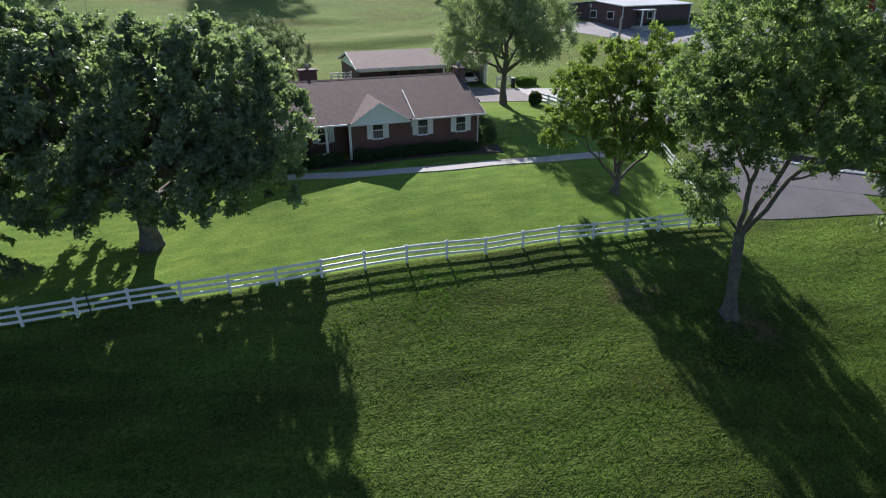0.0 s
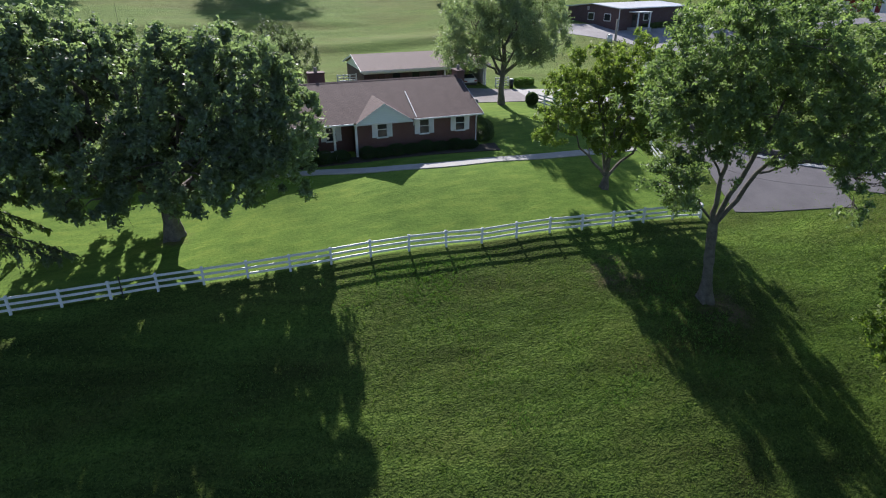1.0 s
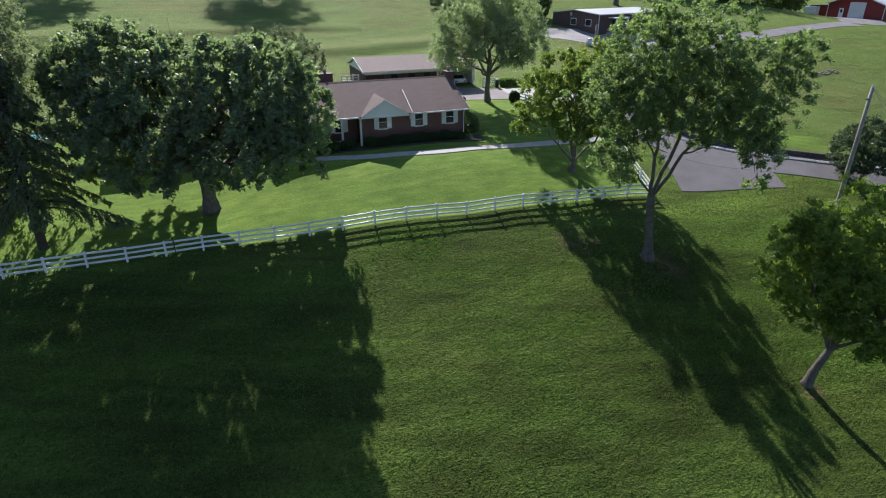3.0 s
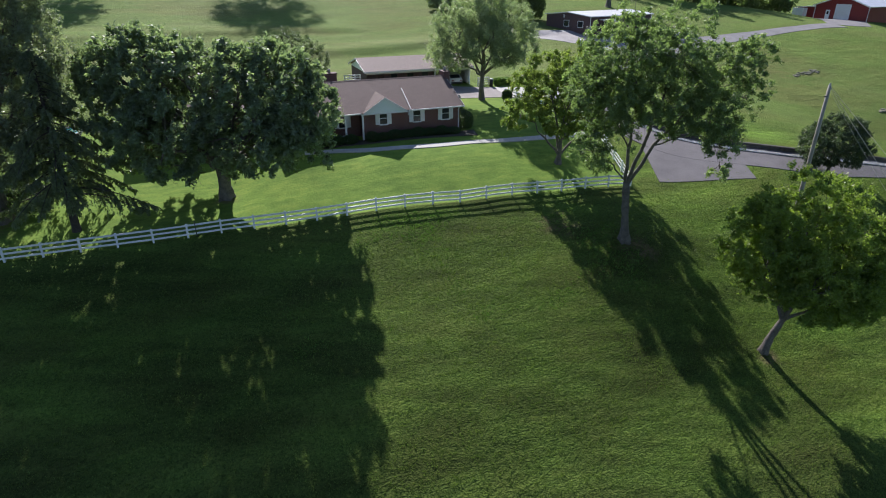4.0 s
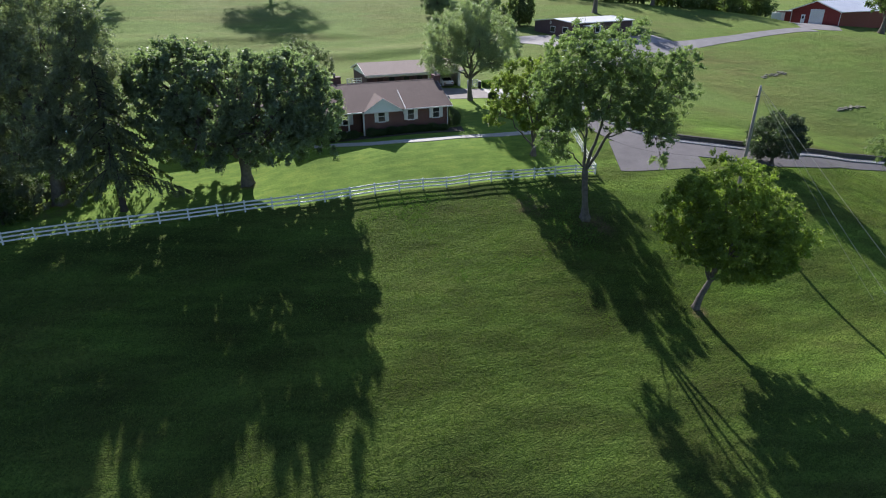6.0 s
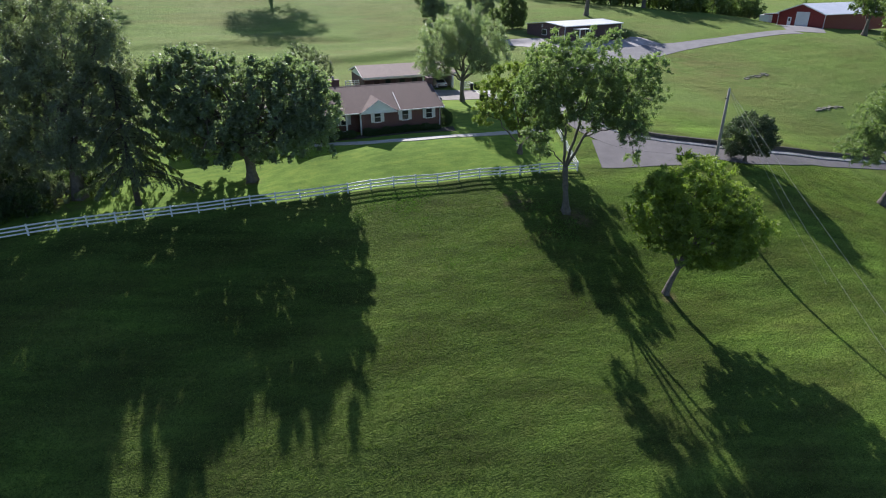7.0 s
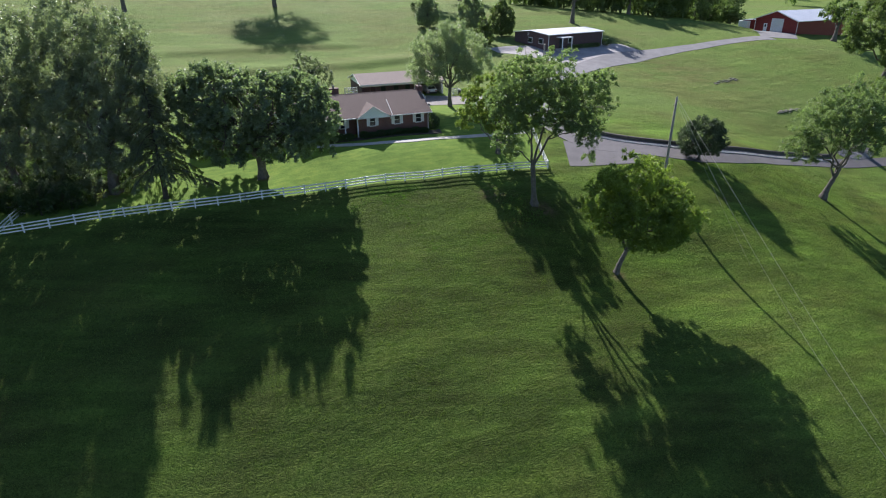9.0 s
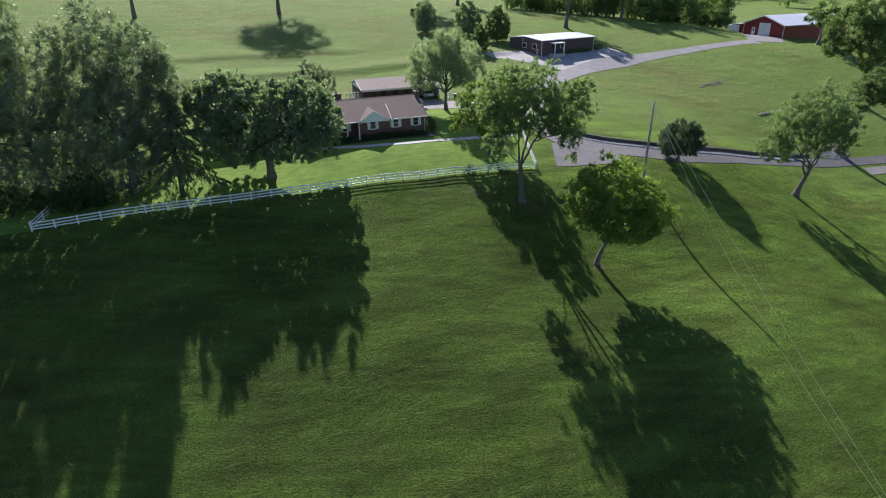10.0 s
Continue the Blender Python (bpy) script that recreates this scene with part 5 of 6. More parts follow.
# ---- rock heaps on the meadow ----
def rock_row(a, b, n, size):
    heap = thing("rock_row", "row of rough grey field rocks lying in the meadow", "rocks", (*a, hz(*a)))
    for k in range(n):
        t = (k + rng.random() * 0.6) / n
        x, y = a[0] + (b[0] - a[0]) * t + rng.normal() * 0.25, a[1] + (b[1] - a[1]) * t + rng.normal() * 0.25
        bm = bmesh.new()
        bmesh.ops.create_icosphere(bm, subdivisions=2, radius=size * rng.uniform(0.6, 1.2))
        for v in bm.verts:
            v.co = v.co * (1 + 0.28 * noise.noise(v.co * 2.5 + Vector((k, 0, 0))))
            v.co.z *= 0.42
            v.co += Vector((x - a[0], y - a[1], hz(x, y) - hz(*a) + size * 0.15))
        part("rock", bm, ROCK, heap)


rock_row((89.3, 61.1), (97.4, 63.1), 34, 0.30)
rock_row((93.0, 47.3), (100.3, 48.3), 34, 0.32)


# ---- garden pool behind the tall trees ----
px, py = -23.5, 55.5
pool = thing("swimming_pool", "turquoise garden swimming pool with pale coping", "pool", (px, py, hz(px, py)))
part("water", block((-3.0, -1.6, -0.6), (3.0, 1.6, 0.22), 0.02), WATER, pool, "rippled turquoise water")
for lo, hi in (((-3.3, -1.9, -0.6), (3.3, -1.6, 0.34)), ((-3.3, 1.6, -0.6), (3.3, 1.9, 0.34)), ((-3.3, -1.6, -0.6), (-3.0, 1.6, 0.34)), ((3.0, -1.6, -0.6), (3.3, 1.6, 0.34))):
    part("coping", block(lo, hi, 0.03), CONCRETE, pool)

twig = thing("fallen_branch", "small dark fallen twig lying on the lawn", "branch", (2.75, 35.2, hz(2.75, 35.2)))
tubes("stick", [(np.array([(-0.25, 0.0, 0.03), (0.0, 0.05, 0.10), (0.22, -0.02, 0.05), (0.38, 0.06, 0.12)]), np.array([0.03, 0.028, 0.022, 0.01]))], BARK, twig, seg=6)
v_, f_ = leaf_cards(np.array([(0.3, 0.05, 0.12)]) + rng.normal(size=(24, 3)) * 0.08, 0.10)
attach("leaf_spray", mesh_from("leaf_spray", v_, f_, LEAF_DARK), twig)

# ---- trees and shrubs ----
def foot(x, y):
    return (x, y, hz(x, y))


def maple_skirt(p):
    """The crown's underside: low in front and towards the spruce, rising behind."""
    back = 0.94 * p[:, 1] - 0.342 * p[:, 0]
    return p[:, 2] > np.where(p[:, 0] > -2.2, np.maximum(2.3, 4.3 + 0.727 * back), 2.2)


broadleaf("maple_tree", "huge dark green maple with a broad dense crown", foot(-6.45, 34.4),
          [(0, 0, 0, 0.58), (0.0, 0, 1.0, 0.52), (0.05, 0, 2.6, 0.54), (0.1, 0, 4.2, 0.46)],
          [(-6.8, -0.6, 8.4, 2.9, 4.0, 3.9), (-4.4, -1.6, 9.8, 2.8, 3.6, 3.9), (-1.0, -1.4, 8.9, 3.4, 4.6, 3.9), (2.6, -1.0, 8.7, 3.4, 4.6, 3.9), (5.4, -1.2, 9.2, 3.2, 4.0, 3.7), (7.3, 0.0, 7.4, 2.9, 4.0, 3.4),
           (-6.2, 0, 5.4, 2.8, 3.4, 3.2), (-3.4, 3.2, 7.2, 4.2, 3.6, 4.4), (4.0, 3.4, 7.0, 4.4, 3.6, 4.4), (-2.8, -3.6, 6.2, 4.0, 3.0, 3.5), (3.8, -3.4, 6.4, 4.4, 3.0, 3.3), (7.2, -0.6, 5.6, 2.4, 3.0, 2.4),
           (-4.2, -1.8, 12.2, 1.8, 1.9, 1.8), (-6.5, -2.4, 11.2, 1.9, 1.9, 1.9), (-7.6, -2.2, 10.6, 1.3, 1.5, 1.7), (5.0, -1.6, 11.7, 1.3, 1.5, 1.2), (7.4, -1.6, 10.0, 1.6, 1.8, 1.5), (2.4, -1.4, 11.5, 1.1, 1.3, 1.2), (-1.6, -2.4, 11.9, 1.2, 1.4, 1.2), (-7.9, -1.4, 10.4, 1.5, 1.8, 1.9)],
          LEAF_MAPLE, BARK, 195000, 0.240, 0.62, 5, up=0.7, slim=0.75, hollow=0.60, per=80, clear=maple_skirt, flare=1.3, flat=1.2, spray=1.1, clump=0.6, open_=-0.46)
broadleaf("hackberry_tree", "tall grey-green tree with a fine feathery crown", foot(-23.2, 35.4),
          [(0, 0, 0, 0.55), (0.1, 0, 2.5, 0.45), (0.1, 0, 5.0, 0.42), (0.0, 0, 8.0, 0.34)],
          [(-0.8, 0, 17.6, 3.0, 3.4, 4.6), (-3.4, 0.5, 14.6, 3.4, 3.6, 5.6), (2.6, 0, 15.4, 3.2, 3.4, 5.2), (-4.6, 0, 8.6, 3.2, 3.4, 5.0), (4.2, 0, 9.4, 3.0, 3.2, 4.8), (0, -2.4, 9.0, 4.2, 3.0, 5.6), (0, 2.6, 12, 3.8, 3.0, 6.0),
           (5.2, 0.4, 13.4, 2.6, 2.4, 3.4), (5.2, 0.2, 8.0, 2.2, 2.2, 3.0), (6.4, 0.6, 13.2, 1.8, 2.0, 2.8), (5.6, 0.4, 16.0, 1.6, 1.8, 2.2), (1.8, -1.0, 5.6, 3.0, 2.4, 2.6), (-3.2, -1.0, 5.0, 2.8, 2.4, 2.4)],
          LEAF_GREY, BARK, 205000, 0.194, 0.75, 4, up=0.4, slim=0.5, hollow=0.42, per=80, flat=1.1, open_=-0.42, clump=0.7)
broadleaf("hackberry_tree", "tall grey-green tree standing at the fence end", foot(-32.6, 36.2),
          [(0, 0, 0, 0.5), (-0.3, 0, 2.5, 0.42), (-0.6, 0, 5.0, 0.38), (-0.8, 0, 7.0, 0.3)],
          [(-1.5, 0, 19.6, 3.2, 3.4, 4.6), (-4.6, 0.5, 15.6, 3.8, 3.8, 5.6), (2.4, 0, 15.6, 3.6, 3.4, 5.6), (-1.0, -1.0, 13.0, 4.4, 3.4, 5.0), (-5.4, 0, 7.6, 3.6, 3.4, 4.8), (3.2, 0, 7.8, 3.2, 3.0, 4.6), (-1, -2.4, 8.4, 4.2, 3.0, 5.0), (-1, 2.6, 11, 4.2, 3.0, 6.0), (-7.6, 0, 10.0, 3.0, 3.0, 4.4)],
          LEAF_GREY, BARK, 145000, 0.210, 0.8, 4, up=0.4, slim=0.5, hollow=0.42, per=80, flat=1.1, open_=-0.42, clump=0.7)
broadleaf("hackberry_tree", "tall grey-green tree behind the others", foot(-42.0, 41.5),
          [(0, 0, 0, 0.5), (0, 0, 4.0, 0.4), (0, 0, 7.0, 0.3)],
          [(0, 0, 18.0, 4.2, 4.0, 5.2), (-3.6, 0.5, 12.5, 4.0, 3.8, 5.6), (3.8, 0, 10.5, 4.0, 3.6, 5.6), (0, -2.4, 7.6, 4.6, 3.0, 5.0), (-6.0, 0, 12.5, 3.6, 3.6, 4.6)],
          LEAF_GREY, BARK, 70000, 0.26, 0.9, 4, up=0.4, slim=0.5, hollow=0.45, per=90, flat=1.1)
broadleaf("hackberry_tree", "tall grey-green tree beyond the fence end", foot(-51.0, 39.0),
          [(0, 0, 0, 0.5), (0, 0, 4.0, 0.4), (0, 0, 7.0, 0.3)],
          [(0, 0, 17.0, 4.4, 4.0, 5.2), (-4.0, 0.5, 12.0, 4.4, 3.8, 5.6), (4.0, 0, 12.0, 4.2, 3.6, 5.6), (0, -2.4, 7.6, 4.8, 3.0, 5.0), (3.0, -1.0, 5.4, 3.6, 3.0, 3.0)],
          LEAF_GREY, BARK, 55000, 0.30, 0.95, 4, up=0.4, slim=0.5, hollow=0.45, per=90, flat=1.1)
conifer("spruce_tree", "dark spruce with drooping boughs beside the fence", foot(-17.6, 31.9), 13.4, 5.2, 84)
broadleaf("ash_tree", "open-crowned green tree with long forked limbs outside the fence", foot(23.5, 18.75),
          [(0, 0, -0.1, 0.36), (-0.1, 0, 1.2, 0.30), (-0.3, 0, 3.2, 0.28), (-0.45, 0, 5.0, 0.26)],
          [(-2.13, -2.89, 15.2, 2.9, 2.9, 2.3), (0.6, -2.89, 15.3, 2.9, 2.9, 2.4), (-3.7, -1.88, 13.0, 2.5, 2.6, 2.4), (-0.97, -3, 12.18, 2.8, 2.6, 2.4), (1.36, -0.8, 12.18, 2.8, 2.6, 2.4), (3.49, -2.23, 12.94, 2.5, 2.5, 2.1),
           (5.04, -2.57, 13.9, 2, 2, 1.5), (4.07, -2.39, 10.86, 2.3, 2.3, 1.8), (5.43, -1.22, 9.63, 1.4, 1.6, 1.2), (2.33, -2.08, 10.48, 1.7, 1.9, 1.4), (-4.7, -1.6, 12.6, 1.6, 1.7, 1.6), (-2.33, -1.59, 10.86, 1.9, 2, 1.6),
           (6.6, -1.94, 11.99, 1.2, 1.3, 1), (6.01, -2.59, 15.0, 1.2, 1.2, 0.9), (-4.1, -2.2, 8.4, 1.3, 1.3, 1.3), (-3.3, -1.6, 7.2, 0.9, 0.9, 0.8), (5.4, -2.5, 7, 0.6, 0.7, 1), (4.6, -3.4, 8.9, 1, 1, 0.9)],
          LEAF_ASH, BARK, 112000, 0.185, 0.46, 8, up=0.4, slim=0.5, hollow=0.0, per=34, flat=0.8, spray=0.9, droop=0.3, clump=1.05, open_=-0.16, wisp=0.45,
          limbs=[[(-0.55, 0, 5.1, 0.080), (-1.9, -0.8, 6.6, 0.056), (-3.4, -1.8, 7.6, 0.036), (-4.6, -2.4, 8.3, 0.018)],
                 [(-0.48, 0, 4.9, 0.152), (-0.87, -0.67, 7.83, 0.120), (-1.07, -1.52, 10.95, 0.080), (-1.65, -2.4, 14.2, 0.040)], [(-0.39, 0, 4.9, 0.160), (0.1, -1.36, 8.78, 0.120), (0.48, -2.08, 11.14, 0.080), (0.87, -2.69, 14.5, 0.040)],
                 [(-0.34, 0, 4.9, 0.160), (1.07, -0.75, 8.12, 0.120), (2.52, -1.4, 10.58, 0.080), (3.98, -2.05, 12.37, 0.048), (4.85, -2.46, 13.69, 0.024)], [(1.07, -0.75, 8.12, 0.072), (2.52, -1.38, 8.87, 0.056), (3.88, -1.51, 8.97, 0.044), (4.85, -2, 8.59, 0.028), (5.43, -2.04, 7.08, 0.012)],
                 [(-0.87, -0.67, 7.83, 0.064), (-2.13, -1.1, 9.91, 0.048), (-3.69, -1.64, 11.99, 0.024)]])
broadleaf("locust_tree", "small yellow-green tree inside the fence", foot(24.5, 31.4),
          [(0, 0, 0, 0.26), (0.05, 0, 0.8, 0.21), (0.05, 0, 2.2, 0.20)],
          [(0.9, 0, 9.2, 2.4, 2.5, 1.9), (-1.5, 0.1, 8.8, 2.2, 2.3, 1.7), (-3.2, 0.2, 6.9, 2.1, 2.2, 2.1), (2.6, 0, 7.6, 2.4, 2.4, 2.4), (0, -1.2, 5.4, 2.8, 1.9, 2.2), (-3.9, 0.2, 4.9, 1.8, 1.9, 1.5), (4.1, 0.4, 5.3, 1.8, 1.9, 2.1), (0.5, 1.5, 6.4, 2.8, 1.9, 2.8), (1.8, -0.6, 3.9, 1.9, 1.6, 1.3)],
          LEAF_YELLOW, BARK, 80000, 0.170, 0.45, 5, up=0.5, slim=0.6, hollow=0.40, per=50, flat=0.9, spray=1.0, clump=0.7, open_=-0.18)
broadleaf("round_tree", "leaning round-headed light green tree on the slope", foot(28.0, 7.7),
          [(0, 0, 0, 0.28), (0.25, 0, 1.2, 0.24), (0.75, 0, 2.6, 0.22), (1.1, 0, 3.9, 0.22)],
          [(0.8, 0.2, 10.2, 3.4, 3.6, 2.9), (-1.8, 0, 8.4, 2.6, 3.2, 3.0), (3.7, 0, 8.2, 2.8, 3.4, 2.6), (6.1, -0.2, 6.6, 2.2, 2.6, 2.0), (1.4, -2.4, 6.6, 3.4, 2.4, 2.6), (1.6, 2.4, 7.6, 3.4, 2.4, 2.8), (-1.7, -0.4, 6.6, 1.6, 2.0, 1.8), (3.6, -1.4, 5.2, 2.6, 2.4, 1.8)],
          LEAF_ROUND, BARK, 125000, 0.181, 0.46, 4, up=0.7, slim=0.55, hollow=0.50, per=60, clear=2.9, flat=0.7, spray=0.9, flare=1.25, clump=0.62, open_=-0.42)
broadleaf("holly_tree", "low dark globe-shaped tree beside the road", foot(53.1, 24.5),
          [(0, 0, 0, 0.2), (0, 0, 0.6, 0.15), (0, 0, 1.0, 0.14)],
          [(0, 0, 3.3, 3.2, 3.2, 2.6), (-1.4, 0, 2.9, 2.0, 2.4, 2.1), (1.4, 0, 3.0, 2.0, 2.4, 2.1), (0.1, 0, 4.1, 2.3, 2.3, 1.9), (0, -0.8, 2.8, 2.6, 2.2, 2.0)],
          LEAF_HOLLY, BARK, 70000, 0.13, 0.38, 4, up=0.7, slim=0.6, hollow=0.72, per=60, flat=1.0, clear=0.45)
broadleaf("elm_tree", "open green tree leaning on the lower slope", foot(71.6, 18.1),
          [(0, 0, 0, 0.42), (0.35, 0, 1.6, 0.33), (0.9, 0, 3.2, 0.30), (1.3, 0, 4.6, 0.30)],
          [(0.6, 0, 13.6, 3.4, 3.4, 3.4), (-3.0, 0, 11.0, 3.2, 3.2, 3.4), (3.8, 0, 12.4, 2.7, 3.0, 3.0), (-4.8, 0, 7.8, 2.4, 2.4, 2.2), (2.0, -1.6, 9.6, 3.4, 2.4, 2.6), (4.4, 0, 9.6, 1.6, 2.0, 1.5)],
          LEAF_ASH, BARK, 80000, 0.20, 0.6, 6, up=0.4, slim=0.5, hollow=0.15, per=40, flat=0.8, spray=1.0, clump=0.7, open_=-0.14, wisp=0.3)
broadleaf("elm_tree", "dark leaning roadside tree on a bed of stones", foot(99.8, 33.6),
          [(0, 0, 0, 0.42), (0.9, 0, 3.0, 0.36), (2.0, 0, 6.5, 0.34), (2.4, 0, 8.0, 0.3)],
          [(3.0, 0, 11.6, 3.4, 3.4, 2.8), (5.6, 0, 11.2, 3.0, 3.2, 2.4), (1.0, 0, 10.2, 2.4, 2.6, 2.0), (4.6, 0, 13.4, 2.6, 2.6, 2.0)],
          LEAF_ELM, BARK, 26000, 0.28, 1.0, 5, up=0.4, slim=0.5, hollow=0.45, per=90)
broadleaf("elm_tree", "large dark green tree on the far meadow", foot(123.0, 49.5),
          [(0, 0, 0, 0.6), (0.4, 0, 3.0, 0.5), (1.0, 0, 6.0, 0.45)],
          [(0, 0, 19.0, 5.5, 5.5, 5.0), (-5.0, 0, 15.0, 4.6, 4.8, 4.4), (5.0, 0, 16.0, 5.0, 5.0, 5.0), (0, -3.5, 13.0, 5.0, 4.0, 4.2), (-6.6, 0, 11.6, 2.4, 2.6, 2.4), (7.0, 0, 11.0, 4.0, 4.0, 4.0), (2.0, -2.4, 8.6, 4.4, 3.0, 2.8)],
          LEAF_ELM, BARK, 90000, 0.30, 1.1, 5, up=0.4, slim=0.6, hollow=0.5, per=90, flat=0.9)
broadleaf("silver_tree", "grey-green spreading tree beside the carport drive", foot(25.5, 52.3),
          [(0, 0, 0, 0.34), (-0.1, 0, 1.5, 0.29), (0.0, 0, 3.0, 0.27), (0.1, 0, 4.4, 0.25)],
          [(-0.6, 0, 10.4, 3.0, 3.2, 2.6), (-3.6, 0, 8.4, 2.8, 3.0, 2.6), (2.8, 0, 8.8, 3.2, 3.2, 2.8), (-4.8, 0.2, 5.8, 2.0, 2.4, 1.7), (4.6, 0, 6.6, 2.2, 2.6, 2.0), (0, -1.8, 7.2, 3.2, 2.4, 2.4), (0, 2, 9, 3.2, 2.4, 2.6), (-3.4, -1.0, 5.2, 1.8, 1.6, 1.3), (3.2, -1.0, 5.6, 1.8, 1.6, 1.2), (0.4, 0, 11.6, 2.2, 2.2, 1.8)],
          LEAF_SILVER, BARK, 110000, 0.165, 0.80, 6, up=0.5, slim=0.5, hollow=0.25, per=80, flat=1.0, spray=1.1, droop=0.5, flare=1.2)


def far_tree(label, at, tall, wide, leaf=LEAF_WOOD, stem=0.45, n=9000, low=0.42, name="meadow_tree"):
    w, t = wide / 2, tall
    c0 = t * low
    return broadleaf(name, label, foot(*at), [(0, 0, 0, stem), (0.1, 0, c0 * 0.6, stem * 0.8), (0.2, 0, c0, stem * 0.7)],
                     [(0, 0, t * 0.80, w * 0.62, w * 0.62, t * 0.20), (-w * 0.55, 0, t * 0.64, w * 0.5, w * 0.55, t * 0.20), (w * 0.55, 0, t * 0.66, w * 0.5, w * 0.55, t * 0.20),
                      (0, w * 0.5, t * 0.62, w * 0.55, w * 0.5, t * 0.2), (0, -w * 0.5, t * 0.60, w * 0.55, w * 0.5, t * 0.18)],
                     leaf, BARK, int(n * 1.5), 0.40, 0.12 * wide, 4, up=0.4, slim=0.6, hollow=0.5, per=60, flat=0.9)


far_tree("broad shade tree on the hill behind the house", (8.85, 155), 27, 22, n=26000)
far_tree("lone tree on the hill behind the house", (-31.2, 151.5), 22, 16, n=16000)
far_tree("tall tree on the crest beyond the brick building", (82.5, 108.5), 17, 11, n=9000)
far_tree("tree on the hilltop meadow", (54.0, 146), 16, 10, n=6000)
far_tree("tree on the hilltop meadow", (70.0, 160), 18, 13, n=6000)
far_tree("tree on the crest", (112, 124), 13, 10, n=6000)


def bushy_tree(label, at, tall, wide, leaf, n=26000):
    """A tree leafy down to the ground, egg-shaped and uneven."""
    w, t = wide / 2, tall
    return broadleaf("yard_tree", label, foot(*at), [(0, 0, 0, 0.2), (0.05, 0, t * 0.2, 0.16), (0.1, 0, t * 0.4, 0.12)],
                     [(0, 0, t * 0.84, w * 0.45, w * 0.45, t * 0.16), (-w * 0.35, 0.2, t * 0.62, w * 0.58, w * 0.55, t * 0.22), (w * 0.38, 0, t * 0.58, w * 0.58, w * 0.55, t * 0.22),
                      (-w * 0.42, 0, t * 0.32, w * 0.62, w * 0.6, t * 0.26), (w * 0.42, 0.1, t * 0.30, w * 0.62, w * 0.6, t * 0.26), (0, -w * 0.4, t * 0.30, w * 0.6, w * 0.5, t * 0.26)],
                     leaf, BARK, n, 0.30, 0.55, 4, up=0.5, slim=0.55, hollow=0.5, per=50, flat=1.3, open_=-0.9)


bushy_tree("small bushy grey-green tree beside the gravel yard", (44.5, 118.8), 8.2, 6.0, LEAF_SILVER)
bushy_tree("dense upright grey-green tree beside the gravel yard", (53.7, 110.7), 8.6, 7.0, LEAF_SILVER)
bushy_tree("bushy dark tree beside the brick building", (57.6, 100.5), 8.2, 6.2, LEAF_ELM)
bushy_tree("dark low tree at the yard's edge", (49.0, 92.0), 5.6, 4.4, LEAF_ELM, 9000)
bushy_tree("low dark bush on the hill meadow", (48.0, 134.2), 4.4, 5.6, LEAF_DARK, 7000)
far_tree("tree standing beside the red barn", (146.0, 80.0), 11, 9, n=6000)
for x, y, w, tall in ((3.8, 61.5, 4.2, 7.6), (-7.6, 61.0, 3.1, 7.0)):
    broadleaf("yew_tree", "dense dark dome-shaped evergreen behind the house", foot(x, y), [(0, 0, 0, 0.2), (0, 0, 0.6, 0.16), (0, 0, 1.2, 0.14)],
              [(0, 0, tall * 0.52, w * 0.75, w * 0.7, tall * 0.47), (-w * 0.55, 0, tall * 0.42, w * 0.5, w * 0.55, tall * 0.40), (w * 0.55, 0, tall * 0.42, w * 0.5, w * 0.55, tall * 0.40),
               (0, -w * 0.4, tall * 0.40, w * 0.7, w * 0.4, tall * 0.38)], LEAF_YEW, BARK, 44000, 0.17, 0.5, 4, up=0.9, slim=0.4, hollow=0.7, per=70, flat=1.4)

for x, y, s in ((-30.5, 47.0, 1.0), (-41.0, 50.0, 1.1), (-52.0, 47.0, 1.2)):
    broadleaf("thicket_tree", "dense dark low tree behind the tall trees", foot(x, y), [(0, 0, 0, 0.2), (0, 0, 1.0, 0.16), (0, 0, 1.8, 0.14)],
              [(0, 0, 5.6 * s, 3.6 * s, 3.0, 3.4 * s), (-3.4 * s, 0, 3.8 * s, 3.0 * s, 2.6, 3.2 * s), (3.4 * s, 0, 3.6 * s, 3.0 * s, 2.6, 3.0 * s), (0, -1.5, 2.6 * s, 3.6 * s, 2.2, 2.4 * s)], LEAF_DARK, BARK, 22000, 0.28, 0.7, 4, per=70)

# clipped shrubs
shrub("ball_shrub", "round clipped dark green shrub at the fence end", foot(28.5, 51.2), (0.66, 0.66, 0.68), LEAF_DARK, 11000, 0.09)
shrub("ball_shrub", "round clipped shrub beside the drive", foot(31.6, 50.4), (0.9, 0.9, 0.75), LEAF_SHRUB, 9000, 0.09)
shrub("hedge_shrub", "wide box-clipped hedge beside the drive", foot(31.5, 59.0), (1.15, 0.62, 0.45), LEAF_SHRUB, 14000, 0.09, square=0.45)
shrub("hedge_shrub", "low bright green shrub beside the drive fence", foot(33.8, 39.2), (1.5, 1.1, 0.6), LEAF_SHRUB, 5000, 0.09)
for x, r, up in ((16.9, 0.8, 0.40), (15.6, 0.75, 0.50), (14.3, 0.85, 0.42), (13.0, 0.75, 0.52), (11.8, 0.8, 0.44), (10.5, 0.85, 0.50), (9.2, 0.8, 0.42), (8.1, 0.7, 0.55), (5.9, 0.8, 0.5), (4.6, 0.85, 0.55), (3.2, 0.9, 0.5)):
    shrub("foundation_shrub", "low dark evergreen shrub along the house wall", foot(x, 40.3), (r, 0.6, up), LEAF_DARK, 3000, 0.09, "shrubs along the house")
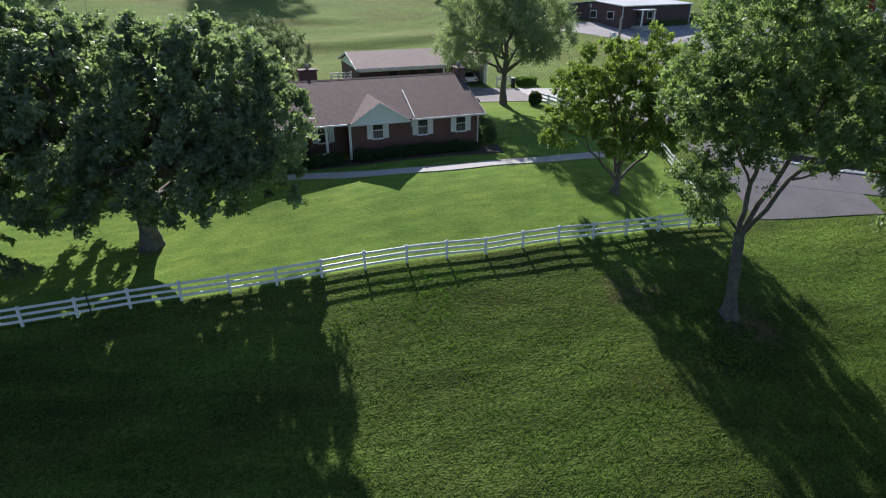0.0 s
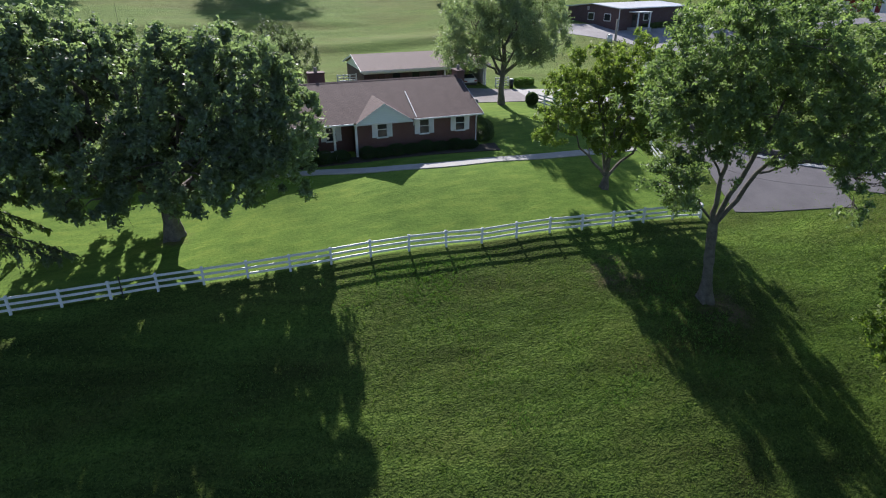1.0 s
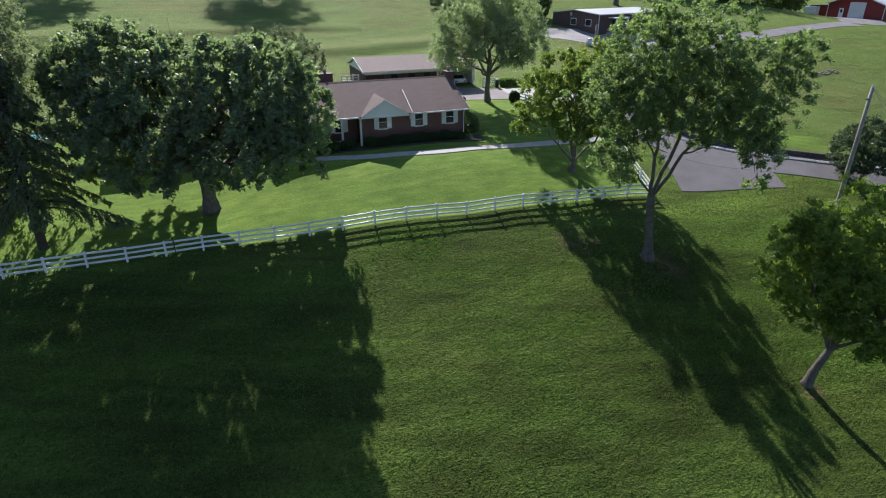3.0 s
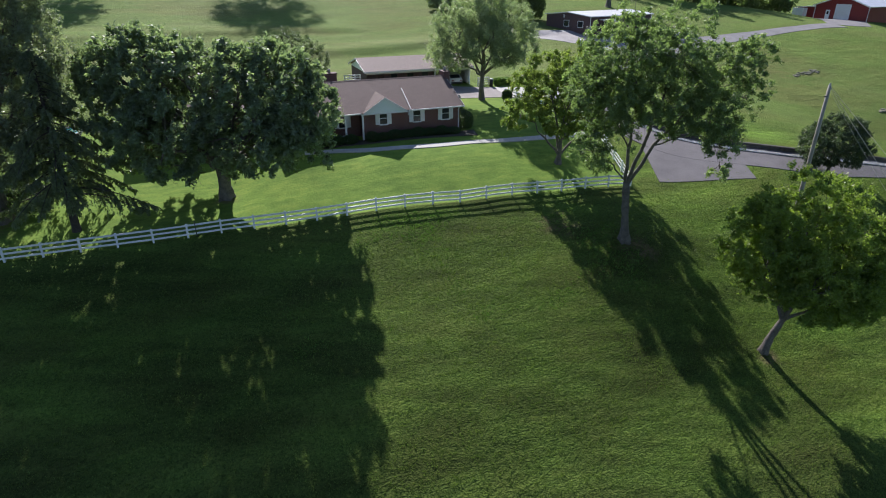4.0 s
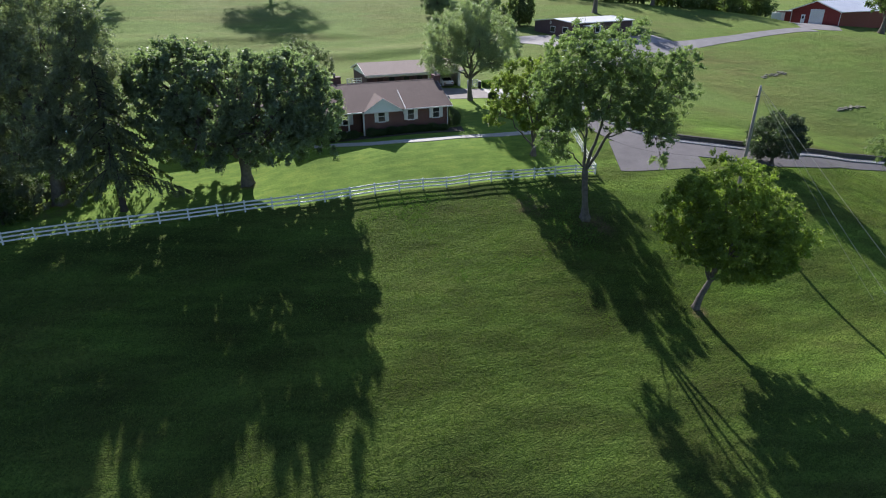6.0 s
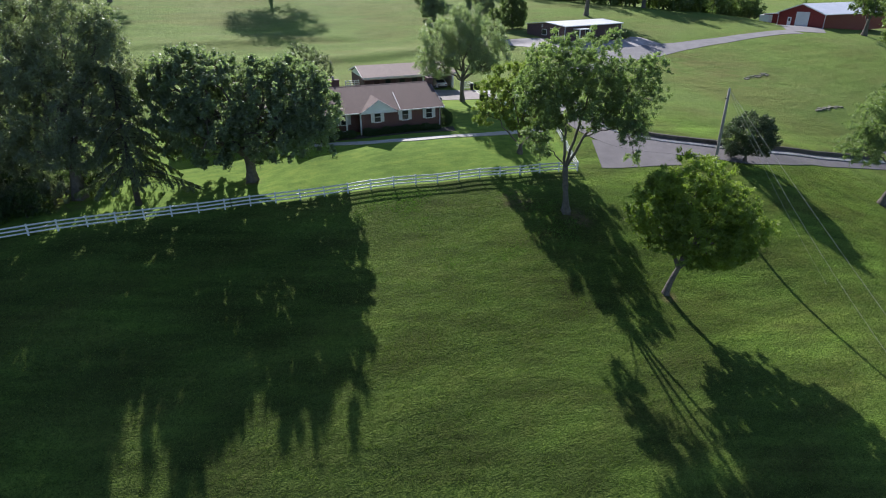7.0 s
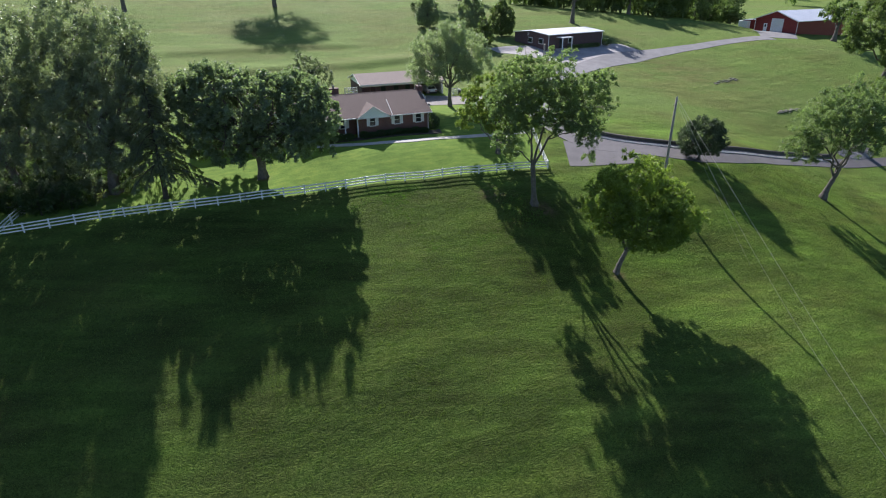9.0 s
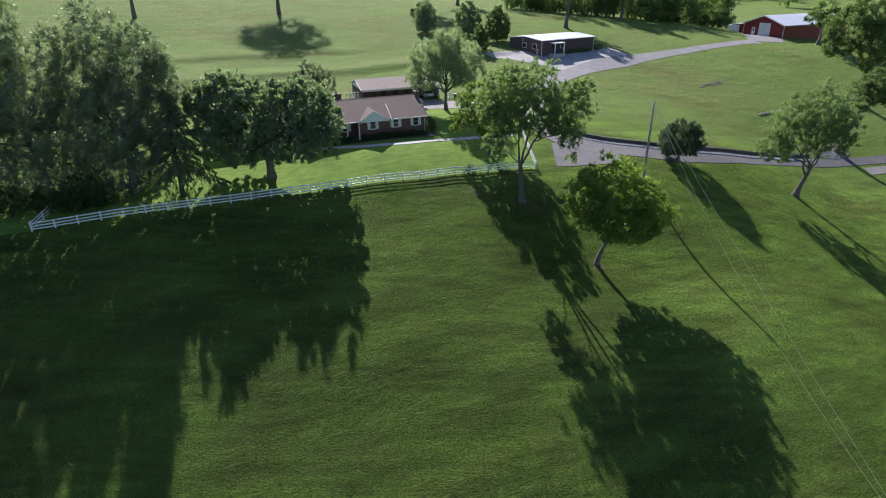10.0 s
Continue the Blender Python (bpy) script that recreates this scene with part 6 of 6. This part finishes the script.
for x, y, r in ((18.9, 41.9, 0.9), (19.4, 43.4, 1.0), (19.3, 45.2, 0.9)):
    shrub("foundation_shrub", "dark rounded shrub at the house corner", foot(x, y), (r, r, 0.8), LEAF_DARK, 4200, 0.08, "shrubs along the house")
for k in range(8):
    x = 66.5 + k * 1.2
    shrub("foundation_shrub", "low shrub along the brick building", foot(x, 81.6 + (x - 60.46) * 0.205), (0.7, 0.6, 0.5), LEAF_WOOD, 900, 0.14, "shrubs along the building")
shrub("ball_shrub", "round dark shrub at the brick building's corner", foot(78.2, 85.6), (1.1, 1.1, 0.9), LEAF_DARK, 2200, 0.14)
for x, y, s in ((-26.8, 37.2, 1.2), (-29.6, 38.4, 1.4), (-37.5, 38.5, 1.4), (-40.5, 37.5, 1.3), (-25.4, 34.6, 0.8), (-28.4, 34.2, 1.0), (-30.8, 35.0, 1.0), (-35.2, 35.6, 1.2), (-34.0, 38.6, 1.4), (-21.6, 38.8, 1.1), (-44.0, 36.0, 1.3)):
    broadleaf("undergrowth_shrub", "loose green shrub below the tall trees", foot(x, y), [(0, 0, 0, 0.08), (0, 0, 0.4, 0.06), (0, 0, 0.7, 0.05)],
              [(0, 0, 1.6 * s, 1.4 * s, 1.2, 1.3 * s), (1.1 * s, 0.2, 1.2 * s, 1.0, 1.0, 1.0), (-1.2 * s, 0, 1.1, 1.1, 1.0, 0.9)], LEAF_GREY, BARK, 7000, 0.15, 0.5, 4, per=70, flat=0.9)


for x, y, sc in ((-27.4, 32.6, 1.1), (-30.4, 32.4, 1.3), (-32.6, 33.4, 1.2), (-24.6, 36.4, 1.4), (-36.8, 33.6, 1.5), (-28.6, 36.6, 1.6), (-32.0, 37.4, 1.7), (-39.4, 35.0, 1.7), (-22.0, 36.6, 1.0)):
    broadleaf("undergrowth_shrub", "dense dark green thicket below the tall trees", foot(x, y), [(0, 0, 0, 0.08), (0, 0, 0.4, 0.06), (0, 0, 0.7, 0.05)],
              [(0, 0, 1.5 * sc, 1.5 * sc, 1.3, 1.3 * sc), (1.2 * sc, 0.2, 1.1 * sc, 1.1, 1.1, 1.0), (-1.3 * sc, 0, 1.0 * sc, 1.2, 1.1, 1.0)], LEAF_DARK, DARK_BARK, 8000, 0.15, 0.5, 4, per=60, flat=0.9, open_=-0.6)


# ---- far woods ----
def woods(name, label, spots, tall, wide, leaves, size, masses=7):
    """Uneven trees with bare trunks below and several separate masses of leaves each."""
    vs, fs, n = [], [], 0
    trunks = []
    for x, y in spots:
        t, w = tall * rng.uniform(0.5, 1.35), wide * rng.uniform(0.6, 1.25)
        z = hz(x, y)
        lean = rng.normal(size=2) * 0.05 * t
        trunks.append((np.array([(x, y, z - 0.5), (x + lean[0] * 0.5, y + lean[1] * 0.5, z + t * 0.4), (x + lean[0], y + lean[1], z + t * 0.8)]), np.array([0.34, 0.22, 0.08])))
        for k in range(masses):
            up = 0.10 + 0.82 * (k + rng.random()) / masses
            a = rng.uniform(0, 6.28)
            out = w * 0.34 * rng.uniform(0.3, 1.0) * (1.15 - up * 0.7)
            c = np.array([x + lean[0] * up + out * math.cos(a), y + lean[1] * up + out * math.sin(a), z + t * up])
            m = leaves // masses
            r = rng.uniform(0.75, 1.25)
            q = c + unit(m) * np.array([w * 0.27 * r, w * 0.27 * r, t * 0.13 * r]) * (1 - 0.6 * rng.random(m) ** 1.4)[:, None]
            v, f = leaf_cards(q, size, 0.5, 0.7)
            vs.append(v)
            fs.append(f + n)
            n += len(v)
    v, f = joined([tube_arrays(p, r, 5) for p, r in trunks])
    me = mesh_from(name, np.concatenate([*vs, v]), np.concatenate([*fs, f[:, :3] + n, f[:, [0, 2, 3]] + n]), LEAF_WOOD)
    tagged(new(name, me), label, "woods", kind="stuff")


crest = smooth_line([(86, 150), (106, 132), (114, 124), (124, 119.5), (140, 121.5), (150, 117.5)], 4.0)
line = [(x + rng.normal() * 1.8 + 0.6 * off, y + off + rng.normal() * 1.6) for off in (0.5, 5, 10, 15) for x, y in crest]
woods("woods", "belt of green woodland behind the crest", line, 14, 10.0, 1600, 0.52)
woods("woods", "far wooded ridge", [(240 + rng.normal() * 90, 330 + rng.normal() * 35) for k in range(110)], 15, 13, 260, 1.7)
woods("woods", "far wooded ridge", [(150 + 7 * k + rng.normal() * 4, 265 - 0.4 * k + rng.normal() * 6) for k in range(34)], 17, 12, 420, 1.1)
woods("woods", "distant wooded hills", [(rng.uniform(-100, 900), rng.uniform(430, 640)) for k in range(240)], 20, 22, 160, 3.2)

# ---- grass tufts on the near slope and lawn ----
def tufts(name, label, n, lo, hi, tall, mat, blades=3, keep=None):
    x, y = rng.uniform(lo[0], hi[0], n), rng.uniform(lo[1], hi[1], n)
    if keep is not None:
        k = keep(x, y)
        x, y = x[k], y[k]
    z = height(x, y)
    base = np.repeat(np.c_[x, y, z], blades, 0)
    m = len(base)
    base[:, :2] += rng.normal(size=(m, 2)) * 0.05
    lean = rng.normal(size=(m, 2)) * 0.55
    t = tall * rng.uniform(0.5, 1.4, m)[:, None]
    a = rng.uniform(0, np.pi, m)
    side = np.c_[np.cos(a), np.sin(a), np.zeros(m)] * t * 0.24
    tip = base + np.c_[lean, np.ones(m)] * t
    low = base - (0, 0, 0.02)
    v = np.stack([low - side, low + side, tip], 1).reshape(-1, 3)
    me = mesh_from(name, v, np.arange(3 * m).reshape(m, 3), mat)
    tagged(new(name, me), label, "grass", kind="stuff")


def patchy(scale, cut, seed):
    r = np.random.default_rng(seed)
    w = r.normal(size=(9, 2)) * scale
    ph = r.uniform(0, 6.28, 9)
    return lambda x, y: sum(np.sin(w[i, 0] * x + w[i, 1] * y + ph[i]) for i in range(9)) + r.normal(size=len(x)) * 1.2 > cut


def near_slope(x, y):
    """Thins out towards the rim, so that no border shows."""
    r = np.maximum.reduce([np.abs(x - 22) / 72, np.abs(y + 6) / 36])
    return (np.random.default_rng(5).random(len(x)) < np.clip((1 - r) * 4, 0, 1)) & (y < 27)


tufts("grass", "short rough grass on the slope", 300000, (-50, -42), (94, 27), 0.085, BLADE, 3, near_slope)
tufts("weeds", "bright broad-leaved weeds in patches on the slope", 18000, (-4, 14), (24, 26.5), 0.09, WEED, 4, patchy(0.5, 2.2, 3))
